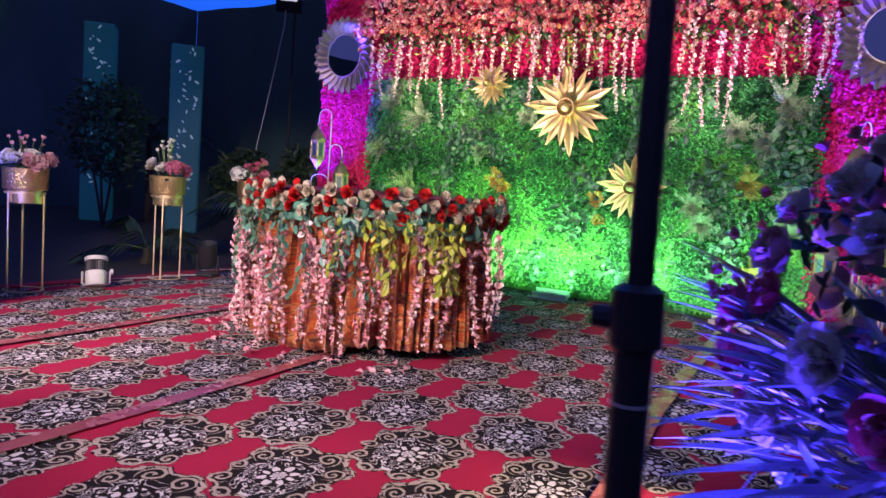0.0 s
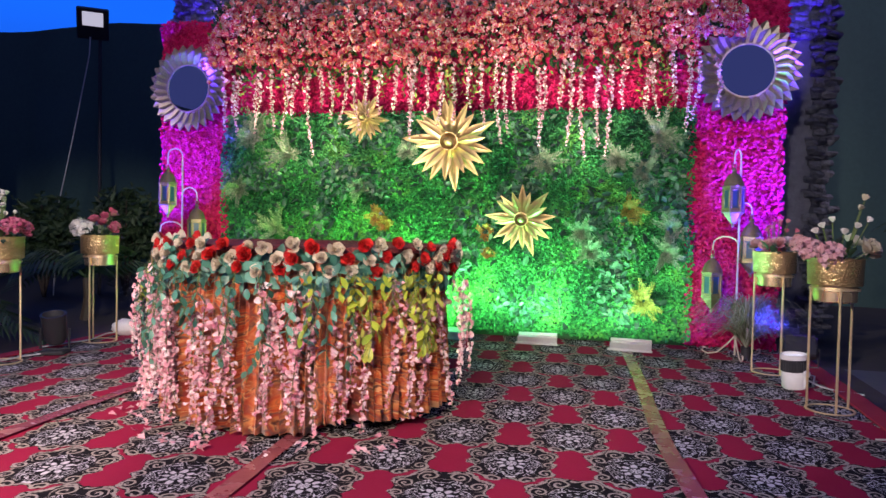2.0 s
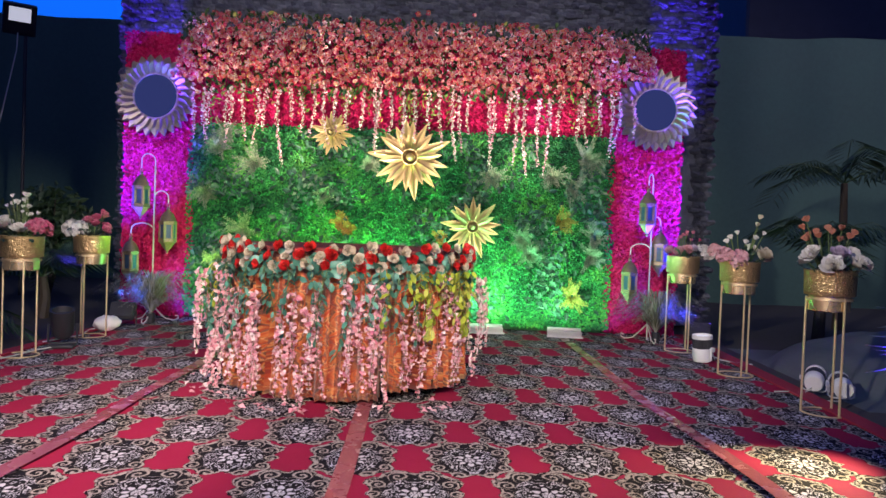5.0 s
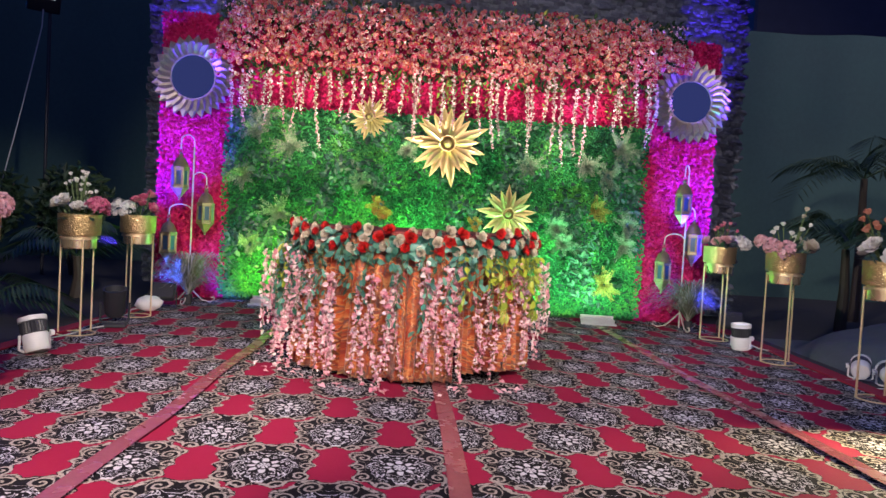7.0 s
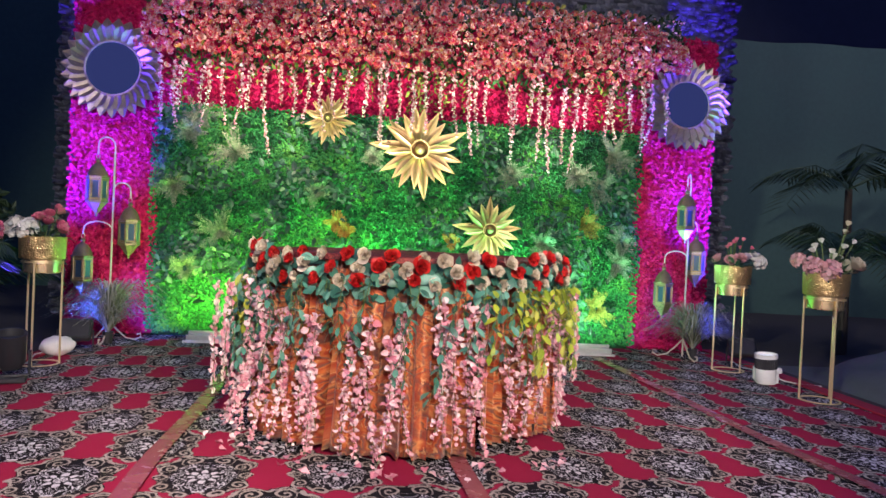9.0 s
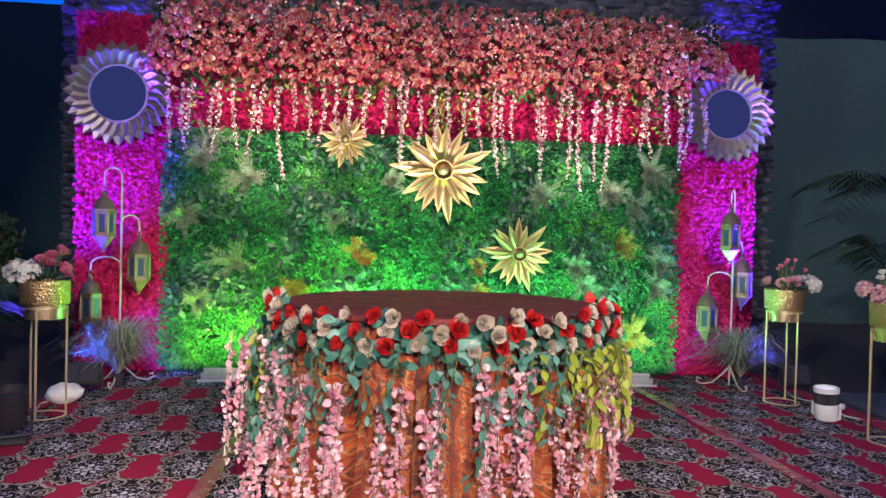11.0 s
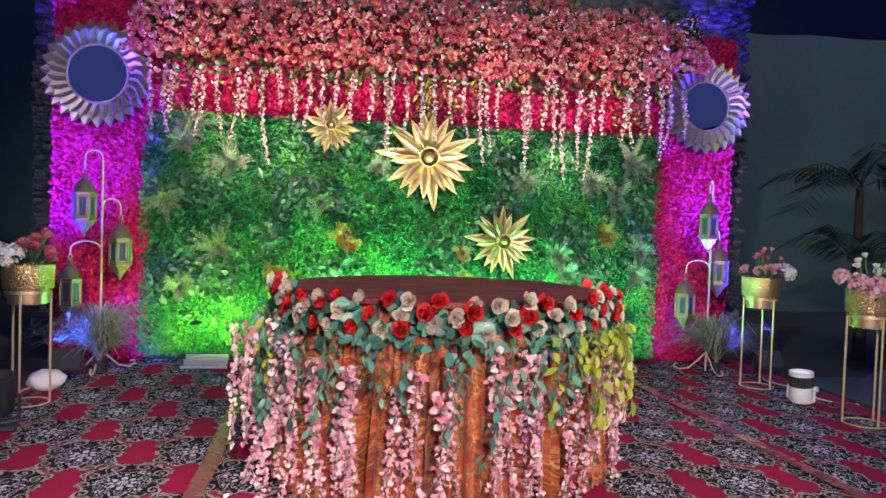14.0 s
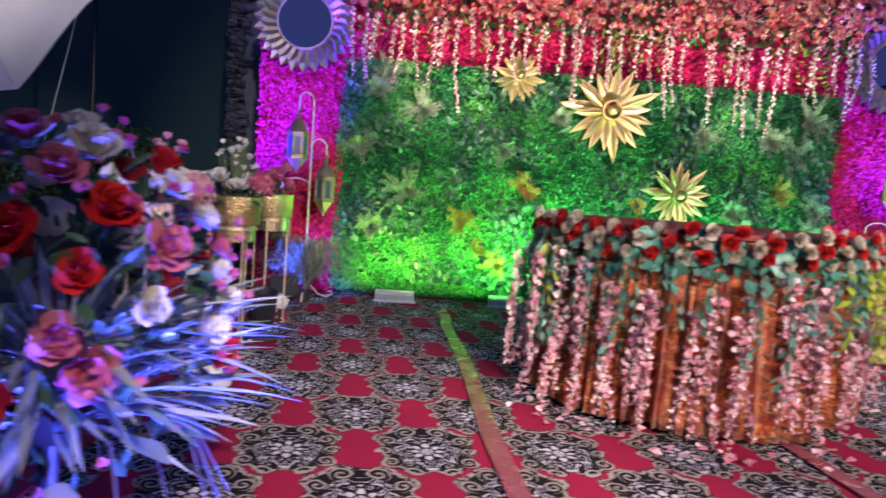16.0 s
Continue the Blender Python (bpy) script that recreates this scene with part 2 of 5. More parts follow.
def brocade_material():
    """Copper-orange paisley satin."""
    n = Nodes("paisley_satin")
    uv = n.coords("UV")
    wob = n.node("ShaderNodeMix", data_type="RGBA", blend_type="LINEAR_LIGHT")
    wob.inputs[0].default_value = 0.09
    nz = n.node("ShaderNodeTexNoise")
    nz.inputs["Scale"].default_value = 7
    n.put(nz.inputs["Vector"], uv)
    n.put(wob.inputs[6], uv)
    n.put(wob.inputs[7], nz.outputs["Color"])
    cells = n.node("ShaderNodeTexVoronoi")
    n.put(cells.inputs["Vector"], wob.outputs[2])
    cells.inputs["Scale"].default_value = 4.2
    rings = n.math("FRACT", n.math("MULTIPLY", cells.outputs["Distance"], 2.4))
    pattern = n.ramp(rings, [(0.0, (0.46, 0.04, 0.012)), (0.2, (0.66, 0.20, 0.045)), (0.34, (0.08, 0.05, 0.05)), (0.46, (0.66, 0.30, 0.10)), (0.66, (0.42, 0.055, 0.012)), (0.84, (0.15, 0.09, 0.085)), (0.92, (0.66, 0.20, 0.05)), (1.0, (0.50, 0.10, 0.025))])
    fine = n.noise(uv, 20, 2, 0.5, 1.0)
    col = n.mix(n.math("GREATER_THAN", fine, 0.62), pattern, (0.70, 0.38, 0.17))
    stretch = n.node("ShaderNodeMapping")
    n.put(stretch.inputs["Vector"], uv)
    stretch.inputs["Scale"].default_value = (1.0, 0.12, 1.0)
    panels = n.noise(stretch.outputs[0], 4.2, 2, 0.5, 0.6)
    ground = n.ramp(panels, [(0.34, (0.05, 0.014, 0.014)), (0.42, (0.30, 0.022, 0.014)), (0.5, (0.58, 0.20, 0.08)), (0.55, (0.10, 0.05, 0.045)), (0.66, (0.44, 0.05, 0.02))])
    col = n.mix(n.ramp(n.noise(wob.outputs[2], 4.5, 3, 0.6, 1.0), [(0.38, (0.15, 0.15, 0.15)), (0.52, (0.9, 0.9, 0.9))]), ground, col)
    weave = n.noise(uv, 300, 1)
    n.bump(n.math("ADD", weave, rings), 0.12, 0.003)
    n.bsdf.inputs["Sheen Weight"].default_value = 0.15
    return n.done(col, 0.30, 0.3, 0.6)


def wood_material():
    n = Nodes("dark_wood_print")
    mp = n.node("ShaderNodeMapping")
    n.put(mp.inputs["Vector"], n.coords())
    mp.inputs["Scale"].default_value = (0.8, 7, 3)
    g = n.noise(mp.outputs[0], 3.4, 5, 0.75, 1.4)
    col = n.ramp(g, [(0.40, (0.012, 0.005, 0.008)), (0.46, (0.20, 0.03, 0.03)), (0.50, (0.025, 0.008, 0.012)), (0.55, (0.32, 0.07, 0.055)), (0.60, (0.07, 0.014, 0.02)), (0.68, (0.50, 0.16, 0.11))])
    n.bump(g, 0.15, 0.002)
    return n.done(col, 0.6, 0.0, 0.2)


def hammered(name, colour, rough=0.22):
    n = Nodes(name)
    v = n.coords()
    vo = n.node("ShaderNodeTexVoronoi")
    n.put(vo.inputs["Vector"], v)
    vo.inputs["Scale"].default_value = 105
    n.bump(vo.outputs["Distance"], 0.7, 0.008)
    stain = n.noise(v, 6, 4)
    col = n.mix(stain, tuple(c * 0.7 for c in colour), colour)
    return n.done(col, n.math("MULTIPLY_ADD", stain, 0.2, rough), 0.9)


def stone_material():
    n = Nodes("stacked_stone")
    v = n.coords("Object")
    f = n.node("ShaderNodeObjectInfo").outputs["Random"]
    f = n.math("FRACT", n.math("ADD", f, n.node("ShaderNodeNewGeometry").outputs["Random Per Island"]))
    # darker and bluer than the stone: shadow behind the flowers put into the colour
    base = n.ramp(f, [(0, (0.12, 0.13, 0.17)), (0.5, (0.19, 0.20, 0.24)), (1, (0.28, 0.29, 0.33))])
    g = n.noise(v, 16, 6, 0.65)
    col = n.mix(n.math("MULTIPLY", g, 0.8), base, (0.18, 0.18, 0.2), "MULTIPLY")
    n.bump(g, 0.8, 0.02)
    return n.done(col, 0.85, 0.0, 0.3)


def glow(name, colour, strength, base=(0.5, 0.5, 0.5)):
    n = Nodes(name)
    n.bsdf.inputs["Emission Color"].default_value = (*colour, 1)
    n.bsdf.inputs["Emission Strength"].default_value = strength
    return n.done(base, 0.8)


M_CARPET, M_BROCADE, M_WOOD, M_STONE = carpet_material(), brocade_material(), wood_material(), stone_material()
M_SOIL = plain("dark_soil", (0.05, 0.045, 0.04), 0.9, 0, 0.5, 5, 0.6)
M_FENCE = plain("dark_green_fabric", (0.055, 0.120, 0.100), 0.8, 0, 0.35, 6, 0.3)
M_REDCLOTH = plain("red_carpet_border", (0.34, 0.01, 0.035), 0.85, 0, 0.3, 30, 0.4)
M_TAPE = plain("clear_brown_tape", (0.32, 0.085, 0.10), 0.26, 0, 0.35, 26, 0.35, 1.0)
M_LEAF = petals("boxwood_leaf", [(0, (0.008, 0.06, 0.028)), (0.35, (0.025, 0.19, 0.06)), (0.7, (0.06, 0.32, 0.08)), (1, (0.14, 0.44, 0.08))], 0.6, 0.15, 2.4, 0.5)
M_DARKLEAF = petals("dark_broad_leaf", [(0, (0.015, 0.045, 0.03)), (1, (0.05, 0.13, 0.07))], 0.4, 0.5)
M_SAGE = petals("sage_fern", [(0, (0.12, 0.18, 0.10)), (0.6, (0.24, 0.29, 0.18)), (1, (0.38, 0.40, 0.28))], 0.6)
M_GOLDFERN = petals("yellow_fern", [(0, (0.20, 0.14, 0.02)), (0.5, (0.34, 0.25, 0.045)), (1, (0.46, 0.31, 0.08))], 0.6)
M_AUTUMN = petals("autumn_leaf", [(0, (0.35, 0.10, 0.03)), (0.5, (0.5, 0.22, 0.04)), (1, (0.55, 0.36, 0.10))], 0.5)
M_REDPETAL = petals("crimson_petal", [(0, (0.40, 0.006, 0.06)), (0.5, (0.64, 0.012, 0.11)), (1, (0.78, 0.04, 0.18))], 0.65, 0.12, 0.5, 0.7)
M_ROSE = petals("garland_rose", [(0, (0.70, 0.008, 0.08)), (0.12, (0.86, 0.07, 0.18)), (0.26, (0.90, 0.26, 0.24)), (0.44, (0.93, 0.44, 0.18)), (0.57, (0.93, 0.58, 0.58)), (0.74, (0.88, 0.16, 0.32)), (0.84, (0.62, 0.006, 0.12)), (0.90, (0.94, 0.76, 0.62)), (0.96, (0.90, 0.88, 0.80))], 0.6, 0.12, interp="CONSTANT")
M_ROSELEAF = petals("rose_leaf", [(0, (0.012, 0.035, 0.016)), (0.7, (0.04, 0.09, 0.03)), (1, (0.22, 0.22, 0.05))], 0.55, 0.15)
M_BLOSSOM = petals("pink_blossom", [(0, (0.62, 0.20, 0.27)), (0.4, (0.78, 0.38, 0.43)), (0.75, (0.84, 0.56, 0.58)), (1, (0.88, 0.74, 0.73))], 0.55, 0.3)
M_REDROSE = petals("red_rose", [(0, (0.38, 0.008, 0.010)), (0.5, (0.56, 0.015, 0.016)), (1, (0.64, 0.035, 0.025))], 0.5, 0.3)
M_CREAM = petals("cream_rose", [(0, (0.50, 0.42, 0.30)), (1, (0.70, 0.63, 0.50))], 0.55, 0.3)
M_WHITEFL = petals("white_bloom", [(0, (0.70, 0.66, 0.56)), (1, (0.85, 0.83, 0.78))], 0.55, 0.3)
M_PINKFL = petals("pink_bloom", [(0, (0.55, 0.07, 0.17)), (1, (0.72, 0.25, 0.32))], 0.55, 0.3)
M_PALEPINK = petals("pale_pink_bloom", [(0, (0.62, 0.28, 0.30)), (1, (0.75, 0.45, 0.45))], 0.55, 0.3)
M_LILAC = petals("lilac_bloom", [(0, (0.50, 0.38, 0.50)), (1, (0.64, 0.55, 0.66))], 0.55, 0.3)
M_PEACH = petals("dusty_peach_bud", [(0, (0.45, 0.15, 0.09)), (1, (0.62, 0.30, 0.20))], 0.55, 0.3)
M_TEALLEAF = petals("blue_green_leaf", [(0, (0.02, 0.09, 0.06)), (0.5, (0.06, 0.23, 0.16)), (1, (0.16, 0.38, 0.28))], 0.42, 0.5)
M_LIME = petals("lime_leaf", [(0, (0.20, 0.28, 0.02)), (0.6, (0.38, 0.44, 0.04)), (1, (0.5, 0.5, 0.10))], 0.45)
M_STEM = plain("green_stem", (0.10, 0.15, 0.04), 0.6)
M_BROWNSTEM = plain("brown_stem", (0.05, 0.036, 0.022), 0.7)
M_GOLD = plain("brushed_gold", (0.60, 0.42, 0.19), 0.38, 0.8, 0.35, 20, 0.2)
M_OLDGOLD = plain("antique_champagne_gold", (0.42, 0.35, 0.27), 0.48, 0.8, 0.6, 26, 0.4)
M_POT = hammered("hammered_gold", (1.0, 0.70, 0.33))
M_POTPLAIN = plain("smooth_gold", (1.0, 0.72, 0.40), 0.30, 0.85, 0.15, 10, 0.05)
M_LEG = plain("gold_rod", (0.90, 0.70, 0.40), 0.36, 0.7, 0.2, 30, 0.1)
M_LANTERN = plain("aged_brass", (0.34, 0.26, 0.15), 0.40, 0.75, 0.4, 30, 0.3)
M_HOOK = plain("cream_painted_iron", (0.52, 0.44, 0.36), 0.4, 0.2, 0.25, 30, 0.2)
M_WHITEPL = plain("white_plastic", (0.72, 0.71, 0.68), 0.45, 0, 0.2, 12, 0.1)
M_BLACKPL = plain("black_plastic", (0.026, 0.026, 0.03), 0.45, 0, 0.3, 12, 0.15)
M_ALU = plain("aluminium", (0.66, 0.66, 0.64), 0.42, 0.4, 0.25, 25, 0.15)
M_WHITECLOTH = plain("white_cloth", (0.74, 0.72, 0.68), 0.75, 0, 0.2, 8, 0.4)
M_GREYTARP = plain("grey_green_tarpaulin", (0.09, 0.11, 0.10), 0.7, 0, 0.35, 6, 0.5)
M_CABLE = plain("pale_cable", (0.55, 0.55, 0.5), 0.6)
M_PALM = petals("palm_leaflet", [(0, (0.02, 0.05, 0.02)), (1, (0.07, 0.12, 0.05))], 0.5)
M_GRASS = petals("grass_blade", [(0, (0.10, 0.12, 0.05)), (0.5, (0.25, 0.26, 0.16)), (1, (0.42, 0.42, 0.34))], 0.5)
M_PALELEAF = petals("pale_glossy_leaf", [(0, (0.16, 0.22, 0.22)), (0.6, (0.34, 0.40, 0.42)), (1, (0.66, 0.70, 0.72))], 0.3, 0.7)
M_DARKBACK = plain("dark_backing", (0.015, 0.07, 0.02), 0.8)
M_REDBACK = plain("red_backing", (0.30, 0.008, 0.04), 0.8)
_g = Nodes("mirror_glass")
M_MIRROR = _g.done((0.40, 0.42, 0.50), _g.math("MULTIPLY", _g.noise(_g.coords(), 5, 2), 0.04), 1.0)
_g = Nodes("lantern_glass")
_g.bsdf.inputs["Transmission Weight"].default_value = 0.25
M_GLASS = _g.done((0.03, 0.07, 0.13), 0.3)
M_LEDFACE = glow("led_face", (0.85, 0.9, 1.0), 0.5, (0.7, 0.7, 0.7))
M_BULB = glow("lantern_bulb", (0.75, 0.9, 1.0), 3.0)
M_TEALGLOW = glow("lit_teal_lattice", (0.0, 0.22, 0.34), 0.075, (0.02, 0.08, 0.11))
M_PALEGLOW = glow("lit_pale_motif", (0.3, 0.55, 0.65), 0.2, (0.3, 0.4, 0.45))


# ---- geometry kit: a shape is (vertices, faces) ----
RNG = np.random.default_rng(7)
V3 = Vector


def joined(*shapes):
    vs, fs, k = [], [], 0
    for v, fc in shapes:
        vs.append(np.asarray(v, float).reshape(-1, 3))
        fs += [tuple(i + k for i in f) for f in fc]
        k += len(vs[-1])
    return np.vstack(vs), fs


def moved(shape, m):
    v, fc = shape
    a = np.array(m)
    return np.asarray(v, float) @ a[:3, :3].T + a[:3, 3], fc


def scattered(shape, ms):
    """Many copies of a small shape in one."""
    v, fc = np.asarray(shape[0], float), shape[1]
    a = np.array([np.array(m) for m in ms])
    vs = np.einsum("nij,kj->nki", a[:, :3, :3], v) + a[:, None, :3, 3]
    n = len(v)
    return vs.reshape(-1, 3), [tuple(i + n * k for i in f) for k in range(len(ms)) for f in fc]


def lathe(profile, n=24, squash=1.0, caps=True):
    vs, fc = [], []
    for r, z in profile:
        for i in range(n):
            a = 2 * math.pi * i / n
            vs.append((r * math.cos(a), r * math.sin(a) * squash, z))
    for j in range(len(profile) - 1):
        for i in range(n):
            k = (i + 1) % n
            fc.append((j * n + i, j * n + k, (j + 1) * n + k, (j + 1) * n + i))
    if caps and profile[0][0] > 1e-4:
        fc.append(tuple(range(n - 1, -1, -1)))
    if caps and profile[-1][0] > 1e-4:
        fc.append(tuple((len(profile) - 1) * n + i for i in range(n)))
    return np.array(vs), fc


def tube(points, r, n=8, taper=1.0):
    pts = [V3(p) for p in points]
    vs, fc = [], []
    side = None
    for j, p in enumerate(pts):
        d = (pts[min(j + 1, len(pts) - 1)] - pts[max(j - 1, 0)]).normalized()
        if side is None:
            side = d.orthogonal().normalized()
        side = (side - d * side.dot(d)).normalized()
        up = d.cross(side)
        rr = r * (1 + (taper - 1) * j / max(1, len(pts) - 1))
        for i in range(n):
            a = 2 * math.pi * i / n
            vs.append(p + side * math.cos(a) * rr + up * math.sin(a) * rr)
    for j in range(len(pts) - 1):
        for i in range(n):
            k = (i + 1) % n
            fc.append((j * n + i, j * n + k, (j + 1) * n + k, (j + 1) * n + i))
    fc.append(tuple(range(n - 1, -1, -1)))
    fc.append(tuple((len(pts) - 1) * n + i for i in range(n)))
    return np.array([tuple(v) for v in vs]), fc


def rbox(sx, sy, sz, centre=(0, 0, 0), bevel=0.01, segments=1):
    bm = bmesh.new()
    bmesh.ops.create_cube(bm, size=1, matrix=Matrix.Diagonal((sx, sy, sz, 1)))
    if bevel:
        bmesh.ops.bevel(bm, geom=list(bm.edges), offset=min(bevel, 0.45 * min(sx, sy, sz)), segments=segments, affect="EDGES")
    bm.verts.ensure_lookup_table()
    v = np.array([tuple(q.co) for q in bm.verts]) + np.array(centre)
    f = [tuple(q.index for q in face.verts) for face in bm.faces]
    bm.free()
    return v, f


def petal(length, width, curl=0.3, cup=0.15, ns=4, tip=0.6, base=0.25, end=0.96):
    """A leaf or petal along +y from the origin, face up +z; three vertices across."""
    vs, fc = [], []
    for j in range(ns + 1):
        t = j / ns
        w = width * 0.5 * (base + (1 - base) * math.sin(math.pi * min(1, t ** tip * 0.5 / 0.5) * 0.5)) if t < 0.5 else width * 0.5 * math.cos((t - 0.5) * math.pi * end)
        y, z = length * t * (1 - 0.25 * abs(curl) * t), length * curl * t * t
        vs += [(-w, y, z + cup * w), (0, y, z), (w, y, z + cup * w)]
    for j in range(ns):
        a = j * 3
        fc += [(a, a + 1, a + 4, a + 3), (a + 1, a + 2, a + 5, a + 4)]
    return np.array(vs), fc


def leaf2(length, width, fold=0.25):
    """The cheapest leaf: two triangles folded on the midrib."""
    return np.array([(0, 0, 0), (width / 2, length * 0.45, fold * width), (0, length, 0), (-width / 2, length * 0.45, fold * width)]), [(0, 1, 2), (0, 2, 3)]


def hubbed(shapes, r):
    """Petals grown together at one hub."""
    v, f = joined(*shapes)
    hub, k, extra = len(v), 0, []
    for pv, _ in shapes:
        extra += [(hub, k, k + 1), (hub, k + 1, k + 2)]
        k += len(pv)
    return np.vstack([v, [(0, 0, -0.3 * r)]]), f + extra


def rose(r=0.035, count=19, ns=3, open_to=34):
    """A full rose facing +z: petals on a spiral, a closed heart within open outer petals."""
    shapes = []
    for k in range(count):
        t = k / (count - 1)
        p = petal(r * (0.70 + 0.28 * t), r * (0.78 + 0.50 * t), 0.34 - 0.30 * t, 0.5 - 0.15 * t, ns, 0.45, 0.5, 0.52)
        lift = 104 - (104 - open_to) * t ** 1.25 + 6 * math.sin(k * 2.7)
        shapes.append(moved(p, pose(0, 0, r * (0.10 - 0.42 * t), lift, 7 * math.sin(k * 1.9), 137.5 * k) @ pose(0, r * (0.05 + 0.16 * t), 0)))
    return hubbed(shapes, r)


def fluff(r, n=46, seed=1):
    """A round head of many small petals (hydrangea, carnation) facing +z."""
    rng = np.random.default_rng(seed)
    ms = []
    for i in range(n):
        z = 1 - 1.25 * (i + 0.5) / n
        a = i * 2.39996
        s = math.sqrt(max(0, 1 - z * z))
        d = V3((s * math.cos(a), s * math.sin(a), z))
        q = d.to_track_quat("Z", "Y").to_matrix().to_4x4()
        ms.append(Matrix.Translation(d * r * 0.8) @ q @ pose(0, 0, 0, rng.uniform(15, 60), rng.uniform(-30, 30), rng.uniform(0, 360)))
    p = petal(r * 0.55, r * 0.55, -0.3, 0.3, 2, 0.5, 0.4)
    return hubbed([moved(p, m) for m in ms], 0.0)


def data_of(name, shape, material, smooth=False):
    me = bpy.data.meshes.new(name)
    me.from_pydata(np.asarray(shape[0]).tolist(), [], shape[1])
    me.materials.append(material)
    if smooth:
        me.polygons.foreach_set("use_smooth", [True] * len(me.polygons))
        me.set_sharp_from_angle(angle=radians(50))
    me.update()
    return me


def thing(name, m, label, category, group="", kind=""):
    ob = new(name)
    ob.empty_display_size = 0.05
    ob.matrix_world = m
    return tagged(ob, label, category, group, kind)


def part(name, shape, material, parent, label="", smooth=False, kind=""):
    ob = new(name, data_of(name, shape, material, smooth))
    ob.parent = parent
    return tagged(ob, label, kind=kind)


def piece(name, data, parent, m):
    ob = new(name, data)
    ob.parent = parent
    ob.matrix_local = m
    return ob


def solo(name, shape, material, m, label, category, group="", kind="", smooth=False):
    ob = new(name, data_of(name, shape, material, smooth))
    ob.matrix_world = m
    return tagged(ob, label, category, group, kind)


def towards(d, spin=0.0):
    """A turn whose +z looks along d."""
    return V3(d).to_track_quat("Z", "Y").to_matrix().to_4x4() @ pose(0, 0, 0, 0, 0, spin)


def rand(a, b):
    return float(RNG.uniform(a, b))


AT = pose

# ---- the large structure ----
WALL_Y = 5.78
ground = solo("ground", (np.array([(-60, -60, -0.03), (60, -60, -0.03), (60, 60, -0.03), (-60, 60, -0.03)]), [(0, 1, 2, 3)]), M_SOIL, AT(0, 0, 0), "dark bare ground round the stage", "ground", kind="structure")


def sheet(x0, x1, y0, y1, z, n, wave):
    vs, fc = [], []
    for j in range(n + 1):
        for i in range(n + 1):
            x, y = x0 + (x1 - x0) * i / n, y0 + (y1 - y0) * j / n
            vs.append((x, y, z + wave * noise.noise((x * 1.4, y * 1.1, 3))))
    for j in range(n):
        for i in range(n):
            a = j * (n + 1) + i
            fc.append((a, a + 1, a + n + 2, a + n + 1))
    return np.array(vs), fc


CX0, CX1 = -4.02, 1.16
carpet = solo("carpet", joined(sheet(CX0, CX1, -4.5, 6.0, -0.004, 60, 0.003), rbox(CX1 - CX0, 10.5, 0.02, ((CX0 + CX1) / 2, 0.75, -0.020), 0)), M_CARPET, AT(0, 0, 0), "red carpet with black and cream scroll medallions, slightly rumpled", "carpet", kind="structure", smooth=True)
for bx, bw, blab in ((1.10, 0.12, "plain red carpet edge strip"), (-3.97, 0.10, "plain red carpet edge strip on the dark side")):
    solo("carpet_border", rbox(bw, 10.4, 0.012, (bx, 0.75, 0.004), 0.004), M_REDCLOTH, AT(0, 0, 0), blab, "carpet border", kind="structure")


def ribbon(points, width, z, waver=0.0):
    vs, fc = [], []
    n = 40
    for k in range(n + 1):
        t = k / n * (len(points) - 1)
        i = min(int(t), len(points) - 2)
        u = t - i
        x = points[i][0] * (1 - u) + points[i + 1][0] * u + waver * noise.noise((t * 2.0, width * 50, 0))
        y = points[i][1] * (1 - u) + points[i + 1][1] * u
        vs += [(x - width / 2, y, z), (x + width / 2, y, z + 0.001 * math.sin(k))]
        if k:
            a = 2 * k - 2
            fc.append((a, a + 1, a + 3, a + 2))
    return np.array(vs), fc


for pts, wv in (([(-0.09, 5.4), (0.06, 3.07), (0.20, 1.82), (0.42, -1.2)], 0.015), ([(-2.73, 5.3), (-2.69, 4.49), (-2.62, 2.94), (-2.57, 1.66), (-2.48, -1.2)], 0.025), ([(-1.5, 3.6), (-1.44, 2.59), (-1.36, 1.36), (-1.24, -1.2)], 0.01)):
    solo("seam_tape", ribbon(pts, 0.074, 0.007, wv), M_TAPE, AT(0, 0, 0), "shiny brown tape strip along a carpet seam", "tape", "tapes on the carpet seams", smooth=True)


def fence(name, x0, y0, x1, y1, h, label):
    """Cloth hung in soft folds."""
    n = 90
    d = V3((x1 - x0, y1 - y0, 0))
    L = d.length
    nrm = V3((-d.y, d.x, 0)).normalized()
    vs, fc = [], []
    for i in range(n + 1):
        t = i / n
        p = V3((x0, y0, 0)) + d * t
        for z, s in ((-0.03, 1.3), (h * 0.5, 1.0), (h, 0.5)):
            q = p + nrm * (0.05 * s * math.sin(t * L * 5.0) + 0.06 * noise.noise((t * L * 0.7, z, 1)))
            vs.append((q.x, q.y, z + (0.05 * noise.noise((t * L * 0.5, 0, 4)) if z == h else 0)))
    for i in range(n):
        for j in range(2):
            a = i * 3 + j
            fc.append((a, a + 3, a + 4, a + 1))
    v = np.array(vs)
    back = v + np.array(tuple(nrm)) * 0.04
    k = len(v)
    fb = [tuple(reversed([q + k for q in f])) for f in fc]
    rim = [(i * 3 + 2, i * 3 + 5, i * 3 + 5 + k, i * 3 + 2 + k) for i in range(n)]
    return solo(name, (np.vstack([v, back]), fc + fb + rim), M_FENCE, AT(0, 0, 0), label, "fence", kind="structure", smooth=True)


